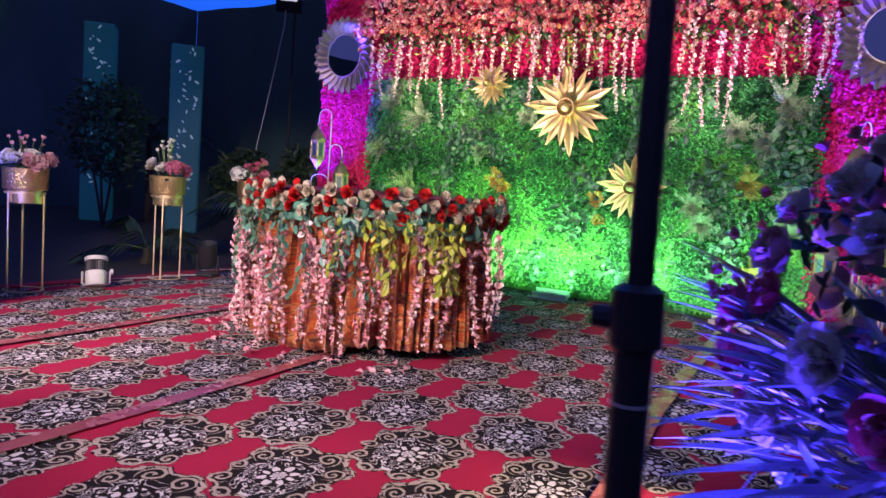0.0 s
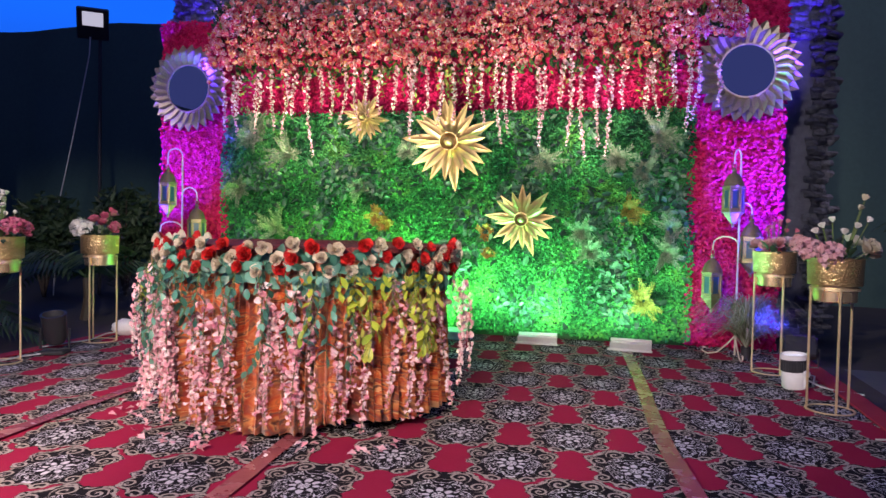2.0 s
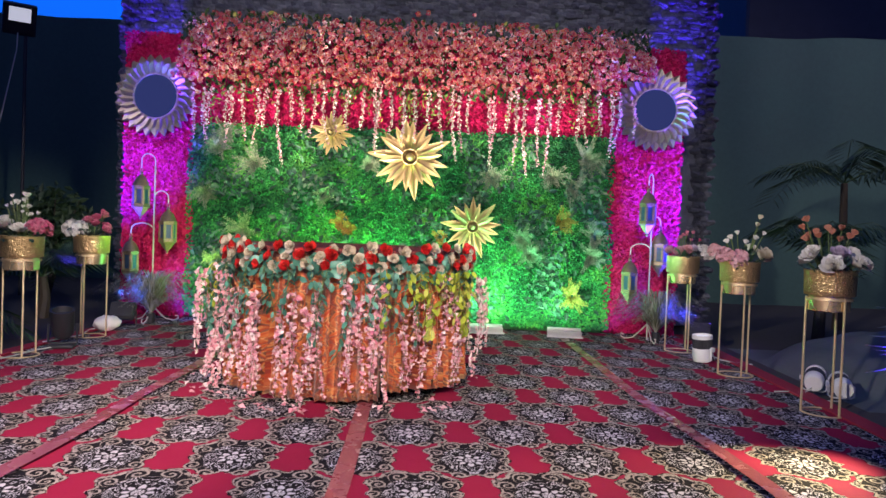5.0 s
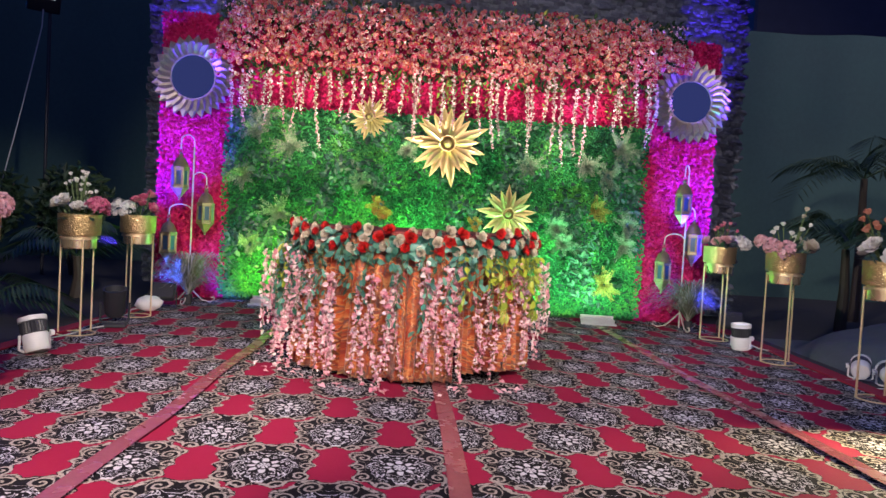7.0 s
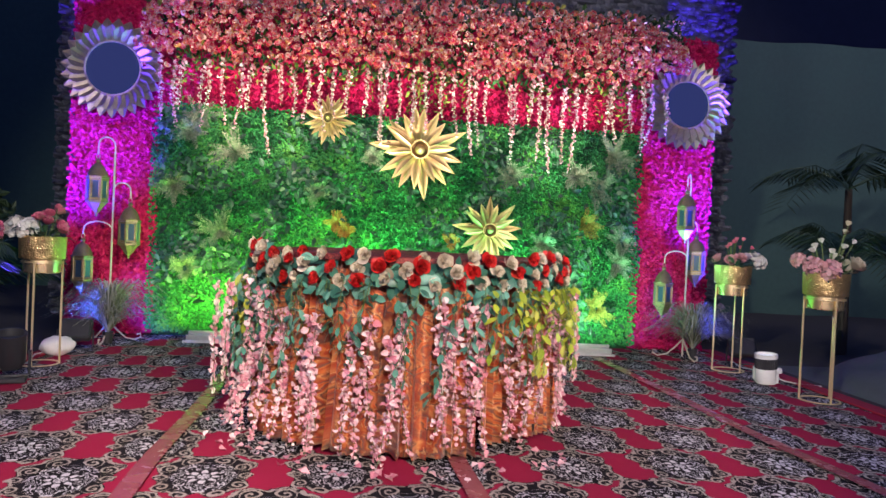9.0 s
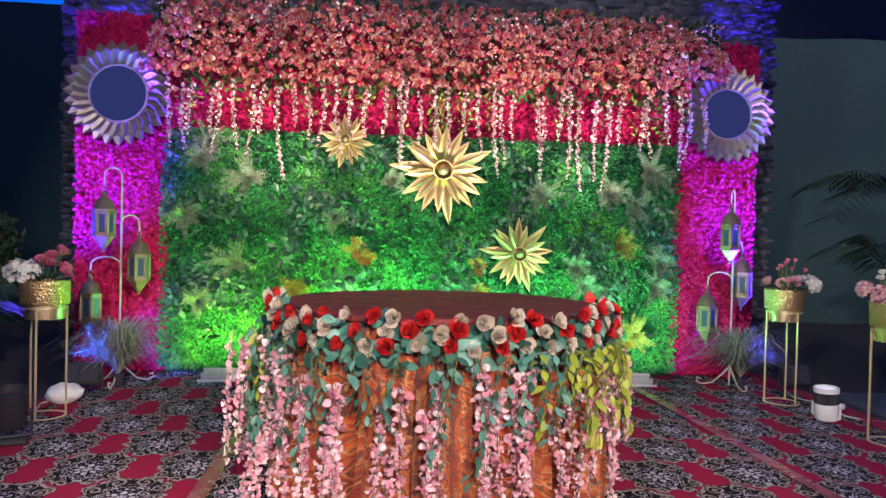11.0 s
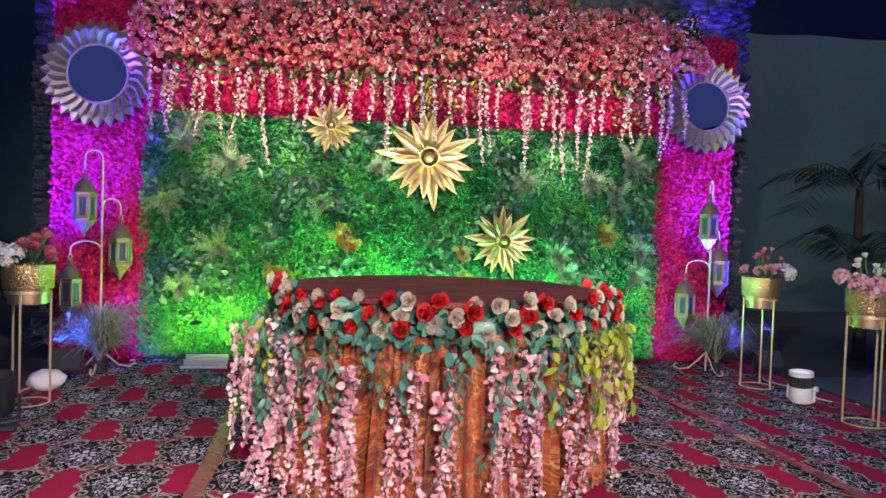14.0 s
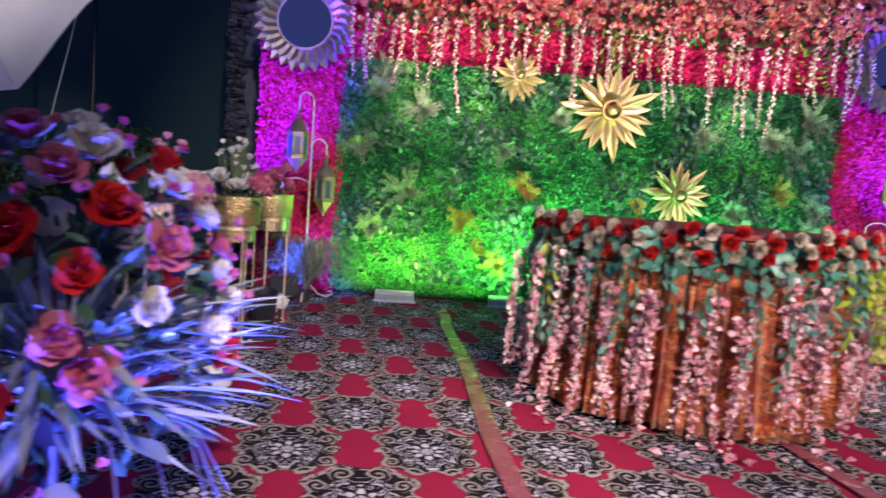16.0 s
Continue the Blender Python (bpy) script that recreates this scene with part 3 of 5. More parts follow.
FENCE = "tall dark green cloth fence round the lawn"
fence("wall_north", -11.5, 10.0, 8.0, 10.0, 4.0, FENCE)
fence("wall_west", -11.5, -8.0, -11.5, 10.0, 4.0, FENCE)
fence("wall_east", 8.0, 10.0, 8.0, -8.0, 4.0, FENCE)
fence("wall_south", 8.0, -8.0, -11.5, -8.0, 2.4, FENCE)

M_FARWALL = plain("dark_plaster", (0.05, 0.055, 0.075), 0.85, 0, 0.4, 1.5, 0.3)


def far_building(name, x, y, sx, sy, h):
    body = solo(name, joined(rbox(sx, sy, h, (0, 0, h / 2 - 0.03), 0.05), rbox(sx + 0.5, sy + 0.5, 0.3, (0, 0, h + 0.1), 0.05)), M_FARWALL, AT(x, y, 0), "dark unlit backdrop building beyond the fence", "building", kind="structure")
    return body


far_building("backdrop_building", 10.6, 16.0, 12.0, 4.0, 9.0)
far_building("backdrop_building", -19.0, 2.5, 5.0, 20.0, 10.0)
# no known building to the south; added as a dark reflection for the mirrors
far_building("backdrop_building", -2.0, -15.0, 30.0, 5.0, 3.2)

# ---- flower backdrop ----
XL, XGL, XGR, XR = -4.20, -3.58, 0.355, 0.985
TOP, MID = 2.64, 1.81
# the whole backdrop stands turned a little from the carpet
BACK = AT(-1.6, 5.765, 0) @ AT(0, 0, 0, 0, 0, 1.1) @ AT(1.6, -5.72, 0)


def strewn(shape, x0, x1, z0, z1, count, y, depth, size=(0.8, 1.2), tilt=55, droop=0.0, clump=0.0, ragged=0.02):
    """Pieces strewn over an upright rectangle, facing -y and every way about it."""
    ms = []
    for _ in range(count):
        x, z = rand(x0 - ragged, x1 + ragged), rand(z0 - ragged * 0.3, z1 + ragged)
        dep = depth * (0.35 + 0.65 * RNG.random())
        if clump:
            dep *= 0.5 + clump * max(0, 0.5 + noise.noise((x * 3.1, z * 3.1, 7)))
        s = rand(*size)
        m = AT(x, y - dep, z) @ AT(0, 0, 0, 90 + rand(-tilt, tilt) - droop, rand(-tilt, tilt), 0) @ AT(0, 0, 0, 0, 0, rand(0, 360)) @ Matrix.Scale(s, 4)
        ms.append(m)
    return scattered(shape, ms)


leaf_wall = thing("leaf_wall", BACK, "panel of glossy artificial boxwood leaves with ferns", "leaf wall")
part("backing", rbox(XGR - XGL, 0.05, MID + 0.0, ((XGL + XGR) / 2, WALL_Y + 0.045, MID / 2), 0.005), M_DARKBACK, leaf_wall)
part("leaves", strewn(leaf2(0.026, 0.02), XGL, XGR, 0.05, MID, 60000, WALL_Y + 0.02, 0.08, (0.7, 1.35), 42, 10, 1.1), M_LEAF, leaf_wall, kind="stuff")
part("broad_leaves", strewn(petal(0.085, 0.045, -0.25, 0.2, 3), XGL + 0.05, XGR - 0.05, 0.15, MID - 0.05, 420, WALL_Y - 0.01, 0.09, (0.6, 1.2), 45, 25), M_DARKLEAF, leaf_wall, kind="stuff")


clump_ms = []
while len(clump_ms) < 2600:
    x, z = rand(XGL + 0.03, XGR - 0.03), rand(0.12, MID - 0.03)
    if noise.noise((x * 2.6, z * 2.6, 21)) + 0.25 * noise.noise((x * 9, z * 9, 3)) > 0.12:
        clump_ms.append(AT(x, WALL_Y - rand(0.05, 0.11), z, 90 - 25 + rand(-45, 45), rand(-45, 45), 0) @ AT(0, 0, 0, 0, 0, rand(0, 360)) @ Matrix.Scale(rand(0.7, 1.3), 4))
part("ivy_leaves", scattered(petal(0.055, 0.034, -0.2, 0.25, 3), clump_ms), petals("ivy_leaf", [(0, (0.02, 0.07, 0.045)), (0.5, (0.05, 0.15, 0.09)), (0.85, (0.12, 0.26, 0.14)), (1, (0.25, 0.36, 0.22))], 0.5, 0.4), leaf_wall, kind="stuff")


def fern(n_fronds, length, leafy=17, width=0.045):
    """A tuft of feathery fronds out of the wall, towards -y."""
    full = length
    shapes, rng = [], np.random.default_rng(int(full * 9999))
    for i in range(n_fronds):
        a = rng.uniform(0, 360)
        length = full * rng.uniform(0.35, 1.0)
        ms = []
        for j in range(leafy):
            t = (j + 1) / leafy
            for sgn in (-1, 1):
                ms.append(AT(0, length * t, 0.12 * length * math.sin(t * 2.6), 0, 0, sgn * rng.uniform(35, 60)) @ Matrix.Scale(1.15 - 0.6 * t, 4))
        frond = joined(scattered(leaf2(width, width * 0.2), ms), tube([(0, length * t, 0.12 * length * math.sin(t * 2.6)) for t in (0, 0.35, 0.7, 1)], 0.0015, 3))
        shapes.append(moved(frond, AT(0, 0, 0, rng.uniform(5, 65), 0, a)))
    return moved(joined(*shapes), AT(0, 0, 0, 90, 0, 0))


def tufts(name, places, material, n, length, label):
    for x, z, s in places:
        piece(name, data_of(name, fern(n, length * s), material), leaf_wall, AT(x, WALL_Y - 0.05, z, 0, rand(0, 360), 0))["label"] = label


tufts("sage_fern", [(-3.3, 1.62, 1.0), (-2.95, 1.48, 1.1), (-3.42, 1.17, 1.0), (-3.05, 0.85, 1.1), (-0.75, 1.42, 1.0), (-0.45, 0.86, 1.0), (0.12, 1.62, 1.2), (0.0, 1.35, 0.9), (0.22, 0.9, 0.9), (-3.3, 0.55, 0.8), (-3.24, 1.74, 1.0), (-0.2, 1.44, 1.0), (-0.38, 0.72, 1.0), (0.2, 0.72, 0.9), (-2.3, 1.2, 0.7), (-1.9, 1.5, 0.7)], M_SAGE, 22, 0.21, "sage green feathery fern")
tufts("yellow_fern", [(-0.1, 1.05, 1.0), (0.03, 0.34, 1.25), (-2.62, 0.66, 1.1), (-2.3, 0.32, 1.0), (-2.45, 0.45, 0.6)], M_GOLDFERN, 22, 0.16, "yellow feathery fern")
tufts("autumn_leaves", [(-2.14, 0.96, 0.9), (-1.22, 0.86, 0.7), (-1.2, 0.68, 0.5), (-2.08, 0.90, 0.7)], M_AUTUMN, 16, 0.14, "yellow and orange leaf spray")

ragged_petal = petal(0.030, 0.026, -0.4, 0.45, 2, 0.5, 0.4, 0.7)
for nm, x0, x1, z0, z1, cnt, yy, lab in (("petal_column", XL, XGL, 0.0, TOP, 17000, WALL_Y, "panel of crimson silk petals under violet light"), ("petal_column", XGR, XR, 0.0, TOP, 17000, WALL_Y, "panel of crimson silk petals under violet light"), ("petal_band", XGL, XGR, MID, TOP, 21000, WALL_Y + 0.02, "crimson silk petal band above the leaf wall")):
    th = thing(nm, BACK, lab, "flower panel", "petal panels")
    part("backing", rbox(x1 - x0 - 0.004, 0.05, z1 - z0 - 0.004, ((x0 + x1) / 2, yy + 0.05, (z0 + z1) / 2), 0.005), M_REDBACK, th)
    part("petals", strewn(ragged_petal, x0, x1, z0 + 0.03, z1, cnt, yy + 0.02, 0.09, (0.7, 1.2), 60, 0, 0.4, 0.015), M_REDPETAL, th, kind="stuff")

# ---- stone wall behind the backdrop ----
SX0, SX1, SY, SH = -4.70, 1.52, 6.62, 4.1
stone_wall = solo("wall_stone", rbox(SX1 - SX0 - 0.1, 0.5, SH, ((SX0 + SX1) / 2, SY + 0.3, SH / 2), 0.01), M_STONE, AT(0, 0, 0), "grey stacked stone wall behind the flowers", "wall", kind="structure")
stone_shapes = []
for k in range(5):
    bm = bmesh.new()
    bmesh.ops.create_cube(bm, size=1)
    bmesh.ops.subdivide_edges(bm, edges=list(bm.edges), cuts=1, use_grid_fill=True)
    for q in bm.verts:
        q.co = q.co.lerp(q.co.normalized() * 0.64, 0.58) + V3((rand(-1, 1), rand(-1, 1), rand(-1, 1))) * 0.05
    bm.verts.ensure_lookup_table()
    stone_shapes.append((np.array([tuple(q.co) for q in bm.verts]), [tuple(q.index for q in f.verts) for f in bm.faces]))
    bm.free()
stone_data = [data_of("stone", s, M_STONE) for s in stone_shapes]
near_stones, rest_stones = [], []
z = 0.04
while z < SH:
    hgt = rand(0.032, 0.056)
    x = SX0 + rand(-0.03, 0.0)
    while x < SX1 - 0.02:
        wid = rand(0.045, 0.11)
        edge_stone = x < SX0 + 0.1 or x + wid > SX1 - 0.12
        vis = z > 2.5 or edge_stone
        if vis:
            m = AT(x + wid / 2, SY + rand(-0.02, 0.05) + (0.12 if edge_stone else 0), z + hgt / 2, rand(-5, 5), rand(-6, 6), rand(-6, 6)) @ Matrix.Diagonal((wid * 1.1, rand(0.1, 0.16) + (0.2 if edge_stone else 0), hgt * 1.15, 1))
            (near_stones if (edge_stone or 2.6 < z < 3.0) and len(near_stones) < 300 else rest_stones).append((int(RNG.integers(5)), m))
        x += wid
    z += hgt
part("stones", joined(*[moved(stone_shapes[k], m) for k, m in rest_stones]), M_STONE, stone_wall, kind="stuff")

# ---- rose garland along the top ----
rose_big = rose(0.030, 13, 3, 42)
garland = thing("rose_garland", BACK, "thick garland of coral, red and peach roses", "flower garland")
rose_datas = [data_of("rose", rose_big, M_ROSE, True)]
spots = []
for _ in range(1900):
    x = rand(-3.66, 0.68)
    u = (x + 3.66) / 4.34
    top = 2.86 - 0.07 * u + 0.05 * noise.noise((x * 2.3, 0, 0)) - 0.35 * max(0, 0.05 - u) / 0.05 - 0.22 * max(0, u - 0.9) / 0.1
    bot = 2.16 + 0.06 * noise.noise((x * 2.9, 5, 0)) + 0.03
    if x < -3.48:
        bot = 2.22
    if x > 0.36:
        bot = 2.33
    z = bot + (top - bot) * RNG.random() + (rand(0, 0.09) if RNG.random() < 0.05 else 0)
    mid = (z - bot) / (top - bot)
    y = WALL_Y - 0.09 - 0.17 * math.sin(math.pi * min(1, 0.25 + 0.75 * mid)) * rand(0.4, 1.0)
    d = (rand(-0.7, 0.7), -1, rand(-0.45, 0.75))
    spots.append(AT(x, y, z) @ towards(d, rand(0, 360)) @ Matrix.Scale(rand(0.8, 1.42), 4))
for m in spots[:300]:
    piece("rose", rose_datas[0], garland, m)
part("roses", scattered(rose(0.030, 11, 3, 46), spots[300:]), M_ROSE, garland, kind="stuff", smooth=True)
ms = []
for _ in range(3600):
    x = rand(-3.66, 0.66)
    z = rand(2.3 if x < -3.45 or x > 0.36 else 2.1, 2.84 - 0.06 * (x + 3.7) / 4.4)
    ms.append(AT(x, WALL_Y - rand(0.06, 0.16), z, rand(30, 140), rand(-60, 60), rand(0, 360)) @ Matrix.Scale(rand(0.7, 1.5), 4))
part("foliage", scattered(petal(0.05, 0.026, -0.2, 0.2, 2), ms), M_ROSELEAF, garland, kind="stuff")
ms = []
for _ in range(2600):
    x, z = rand(-3.6, 0.6), rand(2.3, 2.75)
    ms.append(AT(x, WALL_Y - rand(0.12, 0.26), z, rand(0, 180), rand(-90, 90), rand(0, 360)) @ Matrix.Scale(rand(0.6, 1.2), 4))
part("filler_blossom", scattered(petal(0.02, 0.02, -0.2, 0.3, 2), ms), M_BLOSSOM, garland, "tiny pale pink filler blossoms", kind="stuff")


def strand_shape(length, fat=0.03, swing=0.05, seed=0, step=0.012, per=2, size=0.024):
    """A hanging stem and its blossoms, thinning towards the tip; from the origin down."""
    rng = np.random.default_rng(seed)
    ph = rng.uniform(0, 6)
    pts = []
    for k in range(9):
        t = k / 8
        pts.append((swing * t * math.sin(ph + t * 2.2), swing * 0.6 * t * math.cos(ph + t * 1.7), -length * t))
    ms = []
    n = int(length / step)
    for i in range(n):
        t = (i + 0.5) / n
        k = min(7, int(t * 8))
        u = t * 8 - k
        p = V3(pts[k]).lerp(V3(pts[k + 1]), u)
        w = fat * (1.0 - 0.55 * t)
        for _ in range(per):
            a = rng.uniform(0, 6.28)
            q = p + V3((math.cos(a) * w * rng.uniform(0.2, 1), math.sin(a) * w * rng.uniform(0.2, 1), rng.uniform(-0.01, 0.01)))
            ms.append(Matrix.Translation(q) @ AT(0, 0, 0, rng.uniform(0, 360), rng.uniform(-70, 70), rng.uniform(0, 360)) @ Matrix.Scale(rng.uniform(0.6, 1.2) * (1.1 - 0.4 * t), 4))
    return tube(pts, 0.0016, 4), scattered(petal(size, size * 1.05, -0.35, 0.75, 3, 0.5, 0.35, 0.74), ms)


def strand_kit(name, lengths, fat, step, per, size, material):
    kits = []
    for i, L in enumerate(lengths):
        s, b = strand_shape(L, fat, 0.05, 11 + i, step, per, size)
        kits.append((data_of("stem", s, M_STEM), data_of("blossoms", b, material), L))
    return kits


def hang(kit, m, name, label, group):
    ob = new(name, kit[0])
    ob.matrix_world = m
    tagged(ob, label, "flower strand", group)
    b = tagged(new("blossoms", kit[1]), kind="stuff")
    b.parent = ob
    return ob


wall_kits = strand_kit("wall", (0.38, 0.5, 0.6, 0.7, 0.85), 0.020, 0.012, 2, 0.024, M_BLOSSOM)
for i in range(40):
    x = -3.60 + 4.15 * (i + rand(0.1, 0.9)) / 40
    kit = wall_kits[min(4, int(abs(RNG.normal(1.4, 1.3))))]
    hang(kit, BACK @ AT(x, WALL_Y - 0.15 - rand(0, 0.06), 2.18 + rand(-0.05, 0.06), 0, 0, rand(0, 360)), "blossom_strand", "thin strand of pale pink blossom hanging from the garland", "strands under the garland")
vine_ms = []
for _ in range(42):
    x = rand(-3.5, 0.55)
    L = rand(0.12, 0.42)
    for k in range(int(L / 0.02)):
        vine_ms.append(AT(x + rand(-0.02, 0.02), WALL_Y - rand(0.1, 0.16), 2.17 - k * 0.02, rand(100, 200), rand(-50, 50), rand(0, 360)) @ Matrix.Scale(rand(0.7, 1.2), 4))
part("trailing_leaves", scattered(petal(0.05, 0.024, -0.2, 0.2, 2), vine_ms), petals("olive_vine_leaf", [(0, (0.12, 0.15, 0.03)), (1, (0.34, 0.30, 0.07))]), garland, "olive green trailing leaves", kind="stuff")


# ---- golden suns ----
def gold_petal(length, width, lift):
    """Pointed sheet-metal petal with a raised midrib, thickness and a rolled edge."""
    vs, fc, ns = [], [], 6
    for lay in (0, -0.004):
        for j in range(ns + 1):
            t = j / ns
            w = width * 0.5 * (0.35 + 0.65 * math.sin(min(1, t / 0.42) * math.pi / 2)) * (1 if t < 0.42 else max(0.015, 1 - ((t - 0.42) / 0.58) ** 1.6))
            y, z = length * t, lift * math.sin(t * 2.3) + lay
            vs += [(-w, y, z + 0.05 * w), (-w * 0.5, y, z - 0.05 * w), (0, y, z + 0.32 * w), (w * 0.5, y, z - 0.05 * w), (w, y, z + 0.05 * w)]
    n5 = 5 * (ns + 1)
    for j in range(ns):
        for i in range(4):
            a = j * 5 + i
            fc.append((a, a + 1, a + 6, a + 5))
            fc.append((n5 + a + 5, n5 + a + 6, n5 + a + 1, n5 + a))
        fc.append((j * 5, j * 5 + 5, n5 + j * 5 + 5, n5 + j * 5))
        fc.append((j * 5 + 4, n5 + j * 5 + 4, n5 + j * 5 + 9, j * 5 + 9))
    return np.array(vs), fc


def golden_sun(x, z, R, count, y, label, spin=0):
    th = thing("golden_flower", BACK @ AT(x, y, z, 90, 0, 0), label, "wall ornament", "golden metal flowers")
    long_p = data_of("petal", gold_petal(R * 0.88, R * 0.235, 0.05 * R), M_GOLD, True)
    short_p = data_of("petal", gold_petal(R * 0.68, R * 0.215, 0.06 * R), M_GOLD, True)
    for i in range(count):
        piece("petal", long_p, th, AT(0, 0, 0.012, 0, 0, spin + 360 * i / count) @ AT(0, R * 0.12, 0, 5 + 5 * math.sin(i * 5), 7 * math.sin(i * 3.3), 5 * math.sin(i * 7)) @ Matrix.Scale(0.93 + 0.1 * math.sin(i * 4.1), 4))
        piece("petal", short_p, th, AT(0, 0, 0.03, 0, 0, spin + 360 * (i + 0.5) / count) @ AT(0, R * 0.14, 0, 8 + 5 * math.sin(i * 3), 8 * math.sin(i * 2), 6 * math.sin(i * 5)) @ Matrix.Scale(0.95 + 0.1 * math.sin(i * 2.3), 4))
    part("centre_cup", lathe([(0.0, 0.03), (R * 0.10, 0.032), (R * 0.17, 0.115), (R * 0.19, 0.115), (R * 0.15, 0.02), (R * 0.1, 0.0)], 24), M_GOLD, th, smooth=True)
    part("centre_ball", lathe([(0.0, 0.15), (R * 0.05, 0.146), (R * 0.09, 0.125), (R * 0.10, 0.09), (R * 0.06, 0.05), (0, 0.03)], 18), M_GOLD, th, smooth=True)
    part("mount", tube([(0, 0, -0.1), (0, 0, 0.02)], 0.012, 8), M_OLDGOLD, th)
    return th


golden_sun(-1.515, 1.57, 0.40, 10, WALL_Y - 0.09, "large golden metal flower with pointed petals", 9)
golden_sun(-0.92, 0.955, 0.30, 9, WALL_Y - 0.09, "medium golden metal flower with pointed petals", 0)
golden_sun(-2.245, 1.775, 0.215, 11, WALL_Y - 0.09, "small golden metal flower half under blossom strands", 4)


def feather(length, width):
    v, f = petal(length, width, 0.10, 0.55, 5, 0.8, 0.4)
    return joined((v, f), (v - np.array([0, 0, 0.004]), [tuple(reversed(q)) for q in f]))


def sun_mirror(x, z, R, r, y, label):
    th = thing("sunburst_mirror", BACK @ AT(x, y, z, 90, 0, 0), label, "mirror", "sunburst mirrors")
    outer, inner = data_of("feather", feather(R - r + 0.02, 0.105), M_OLDGOLD, True), data_of("feather", feather((R - r) * 0.8, 0.095), M_OLDGOLD, True)
    n = 27
    for i in range(n):
        piece("feather", outer, th, AT(0, 0, 0, 0, 0, 360 * i / n) @ AT(0, r - 0.015, 0.004, 6, 14, -8))
        piece("feather", inner, th, AT(0, 0, 0.018, 0, 0, 360 * (i + 0.5) / n) @ AT(0, r - 0.01, 0.004, 12, 14, -8))
    part("glass", lathe([(0, 0.038), (r - 0.006, 0.038), (r - 0.004, 0.03)], 48), M_MIRROR, th, "round mirror glass")
    part("rim", lathe([(r - 0.008, 0.03), (r - 0.006, 0.046), (r + 0.006, 0.046), (r + 0.012, 0.02), (r + 0.012, -0.02), (0.05, -0.02)], 48), M_OLDGOLD, th, smooth=True)
    part("mount", tube([(0, 0, -0.09), (0, 0, -0.01)], 0.03, 10), M_OLDGOLD, th)


sun_mirror(-3.89, 2.055, 0.385, 0.205, WALL_Y - 0.09, "round mirror in antique gold feather frame, roses at its edge")
sun_mirror(0.715, 2.085, 0.385, 0.195, WALL_Y - 0.08, "round mirror in antique gold feather frame on the violet panel")
for i in range(14):
    a = rand(2, 52)
    reach = rand(0.24, 0.44)
    piece("rose", rose_datas[0], garland, AT(-3.89 + reach * math.cos(radians(a)), WALL_Y - 0.19, 2.06 + reach * math.sin(radians(a))) @ towards((rand(-0.5, 0.5), -1, rand(-0.3, 0.5)), rand(0, 360)))

# ---- table ----
TX, TY, TA, TB, TZ = -1.65, 3.37, 0.675, 0.61, 0.80
table = thing("cake_table", AT(TX, TY, 0), "oval table with dark wood top and draped skirt", "table")
def oval(inset, z):
    return [((TA - inset) * math.cos(2 * math.pi * i / 72), (TB - inset) * math.sin(2 * math.pi * i / 72), z) for i in range(72)]


rings = [oval(0.02, TZ - 0.03), oval(0.0, TZ - 0.024), oval(0.0, TZ - 0.004), oval(0.006, TZ)]
tv = [p for ring_pts in rings for p in ring_pts]
tf = [(j * 72 + i, j * 72 + (i + 1) % 72, (j + 1) * 72 + (i + 1) % 72, (j + 1) * 72 + i) for j in range(3) for i in range(72)]
part("tabletop", (np.array(tv), tf + [tuple(range(216, 288)), tuple(range(71, -1, -1))]), M_WOOD, table, "dark red-brown wood grain top")
for lx, ly in ((-0.45, -0.2), (0.45, -0.2), (-0.45, 0.2), (0.45, 0.2)):
    part("leg", tube([(lx, ly, 0.0), (lx, ly, TZ - 0.03)], 0.02, 10), M_BLACKPL, table)


def skirt(a0, a1, n, z_top, z_bot, flare, phase):
    """Pleated cloth along an arc of the oval, with a UV in metres."""
    rows = 14
    vs, fc, uvs = [], [], []
    for i in range(n + 1):
        t = i / n
        a = radians(a0 + (a1 - a0) * t)
        s = (a1 - a0) / 360 * 3.9 * t
        for j in range(rows + 1):
            h = j / rows
            pl = math.sin(s * 58 + phase + 1.9 * math.sin(s * 5.3) + 0.5 * h) + 0.8 * math.sin(s * 21 + phase * 2 + h * 0.9)
            amp = 0.018 + 0.022 * h
            off = -0.04 + flare * h + amp * (1.6 - 1.5 * abs(pl) if pl < 0 else pl * 0.7)
            zz = z_top + (z_bot - z_top) * h + 0.012 * h * noise.noise((s * 3, phase, 0))
            vs.append(((TA + off) * math.cos(a), (TB + off) * math.sin(a), zz))
            uvs.append((s * 2.2, h * 1.7))
    for i in range(n):
        for j in range(rows):
            q = i * (rows + 1) + j
            fc.append((q, q + 1, q + rows + 2, q + rows + 1))
    return np.array(vs), fc, uvs


for a0, a1, zb, fl, ph in ((-66, 100, 0.06, 0.02, 0.4), (98, 294.5, 0.025, 0.03, 1.9)):
    v, fc, uvs = skirt(a0, a1, 420, TZ - 0.02, zb, fl, ph)
    ob = part("skirt", (v, fc), M_BROCADE, table, "pleated copper-orange paisley satin skirt", True)
    lay = ob.data.uv_layers.new(name="UVMap")
    for lp in ob.data.loops:
        lay.data[lp.index].uv = uvs[lp.vertex_index]
    sm = ob.modifiers.new("thickness", "SOLIDIFY")
    sm.thickness = 0.003

# rim garland: red and cream roses among blue-green leaves
rim = thing("table_garland", AT(TX, TY, 0), "garland of red and cream roses with leaves round the table", "flower garland")
rim_rose_red, rim_rose_cream = data_of("red_rose", rose(0.034), M_REDROSE, True), data_of("cream_rose", rose(0.033), M_CREAM, True)
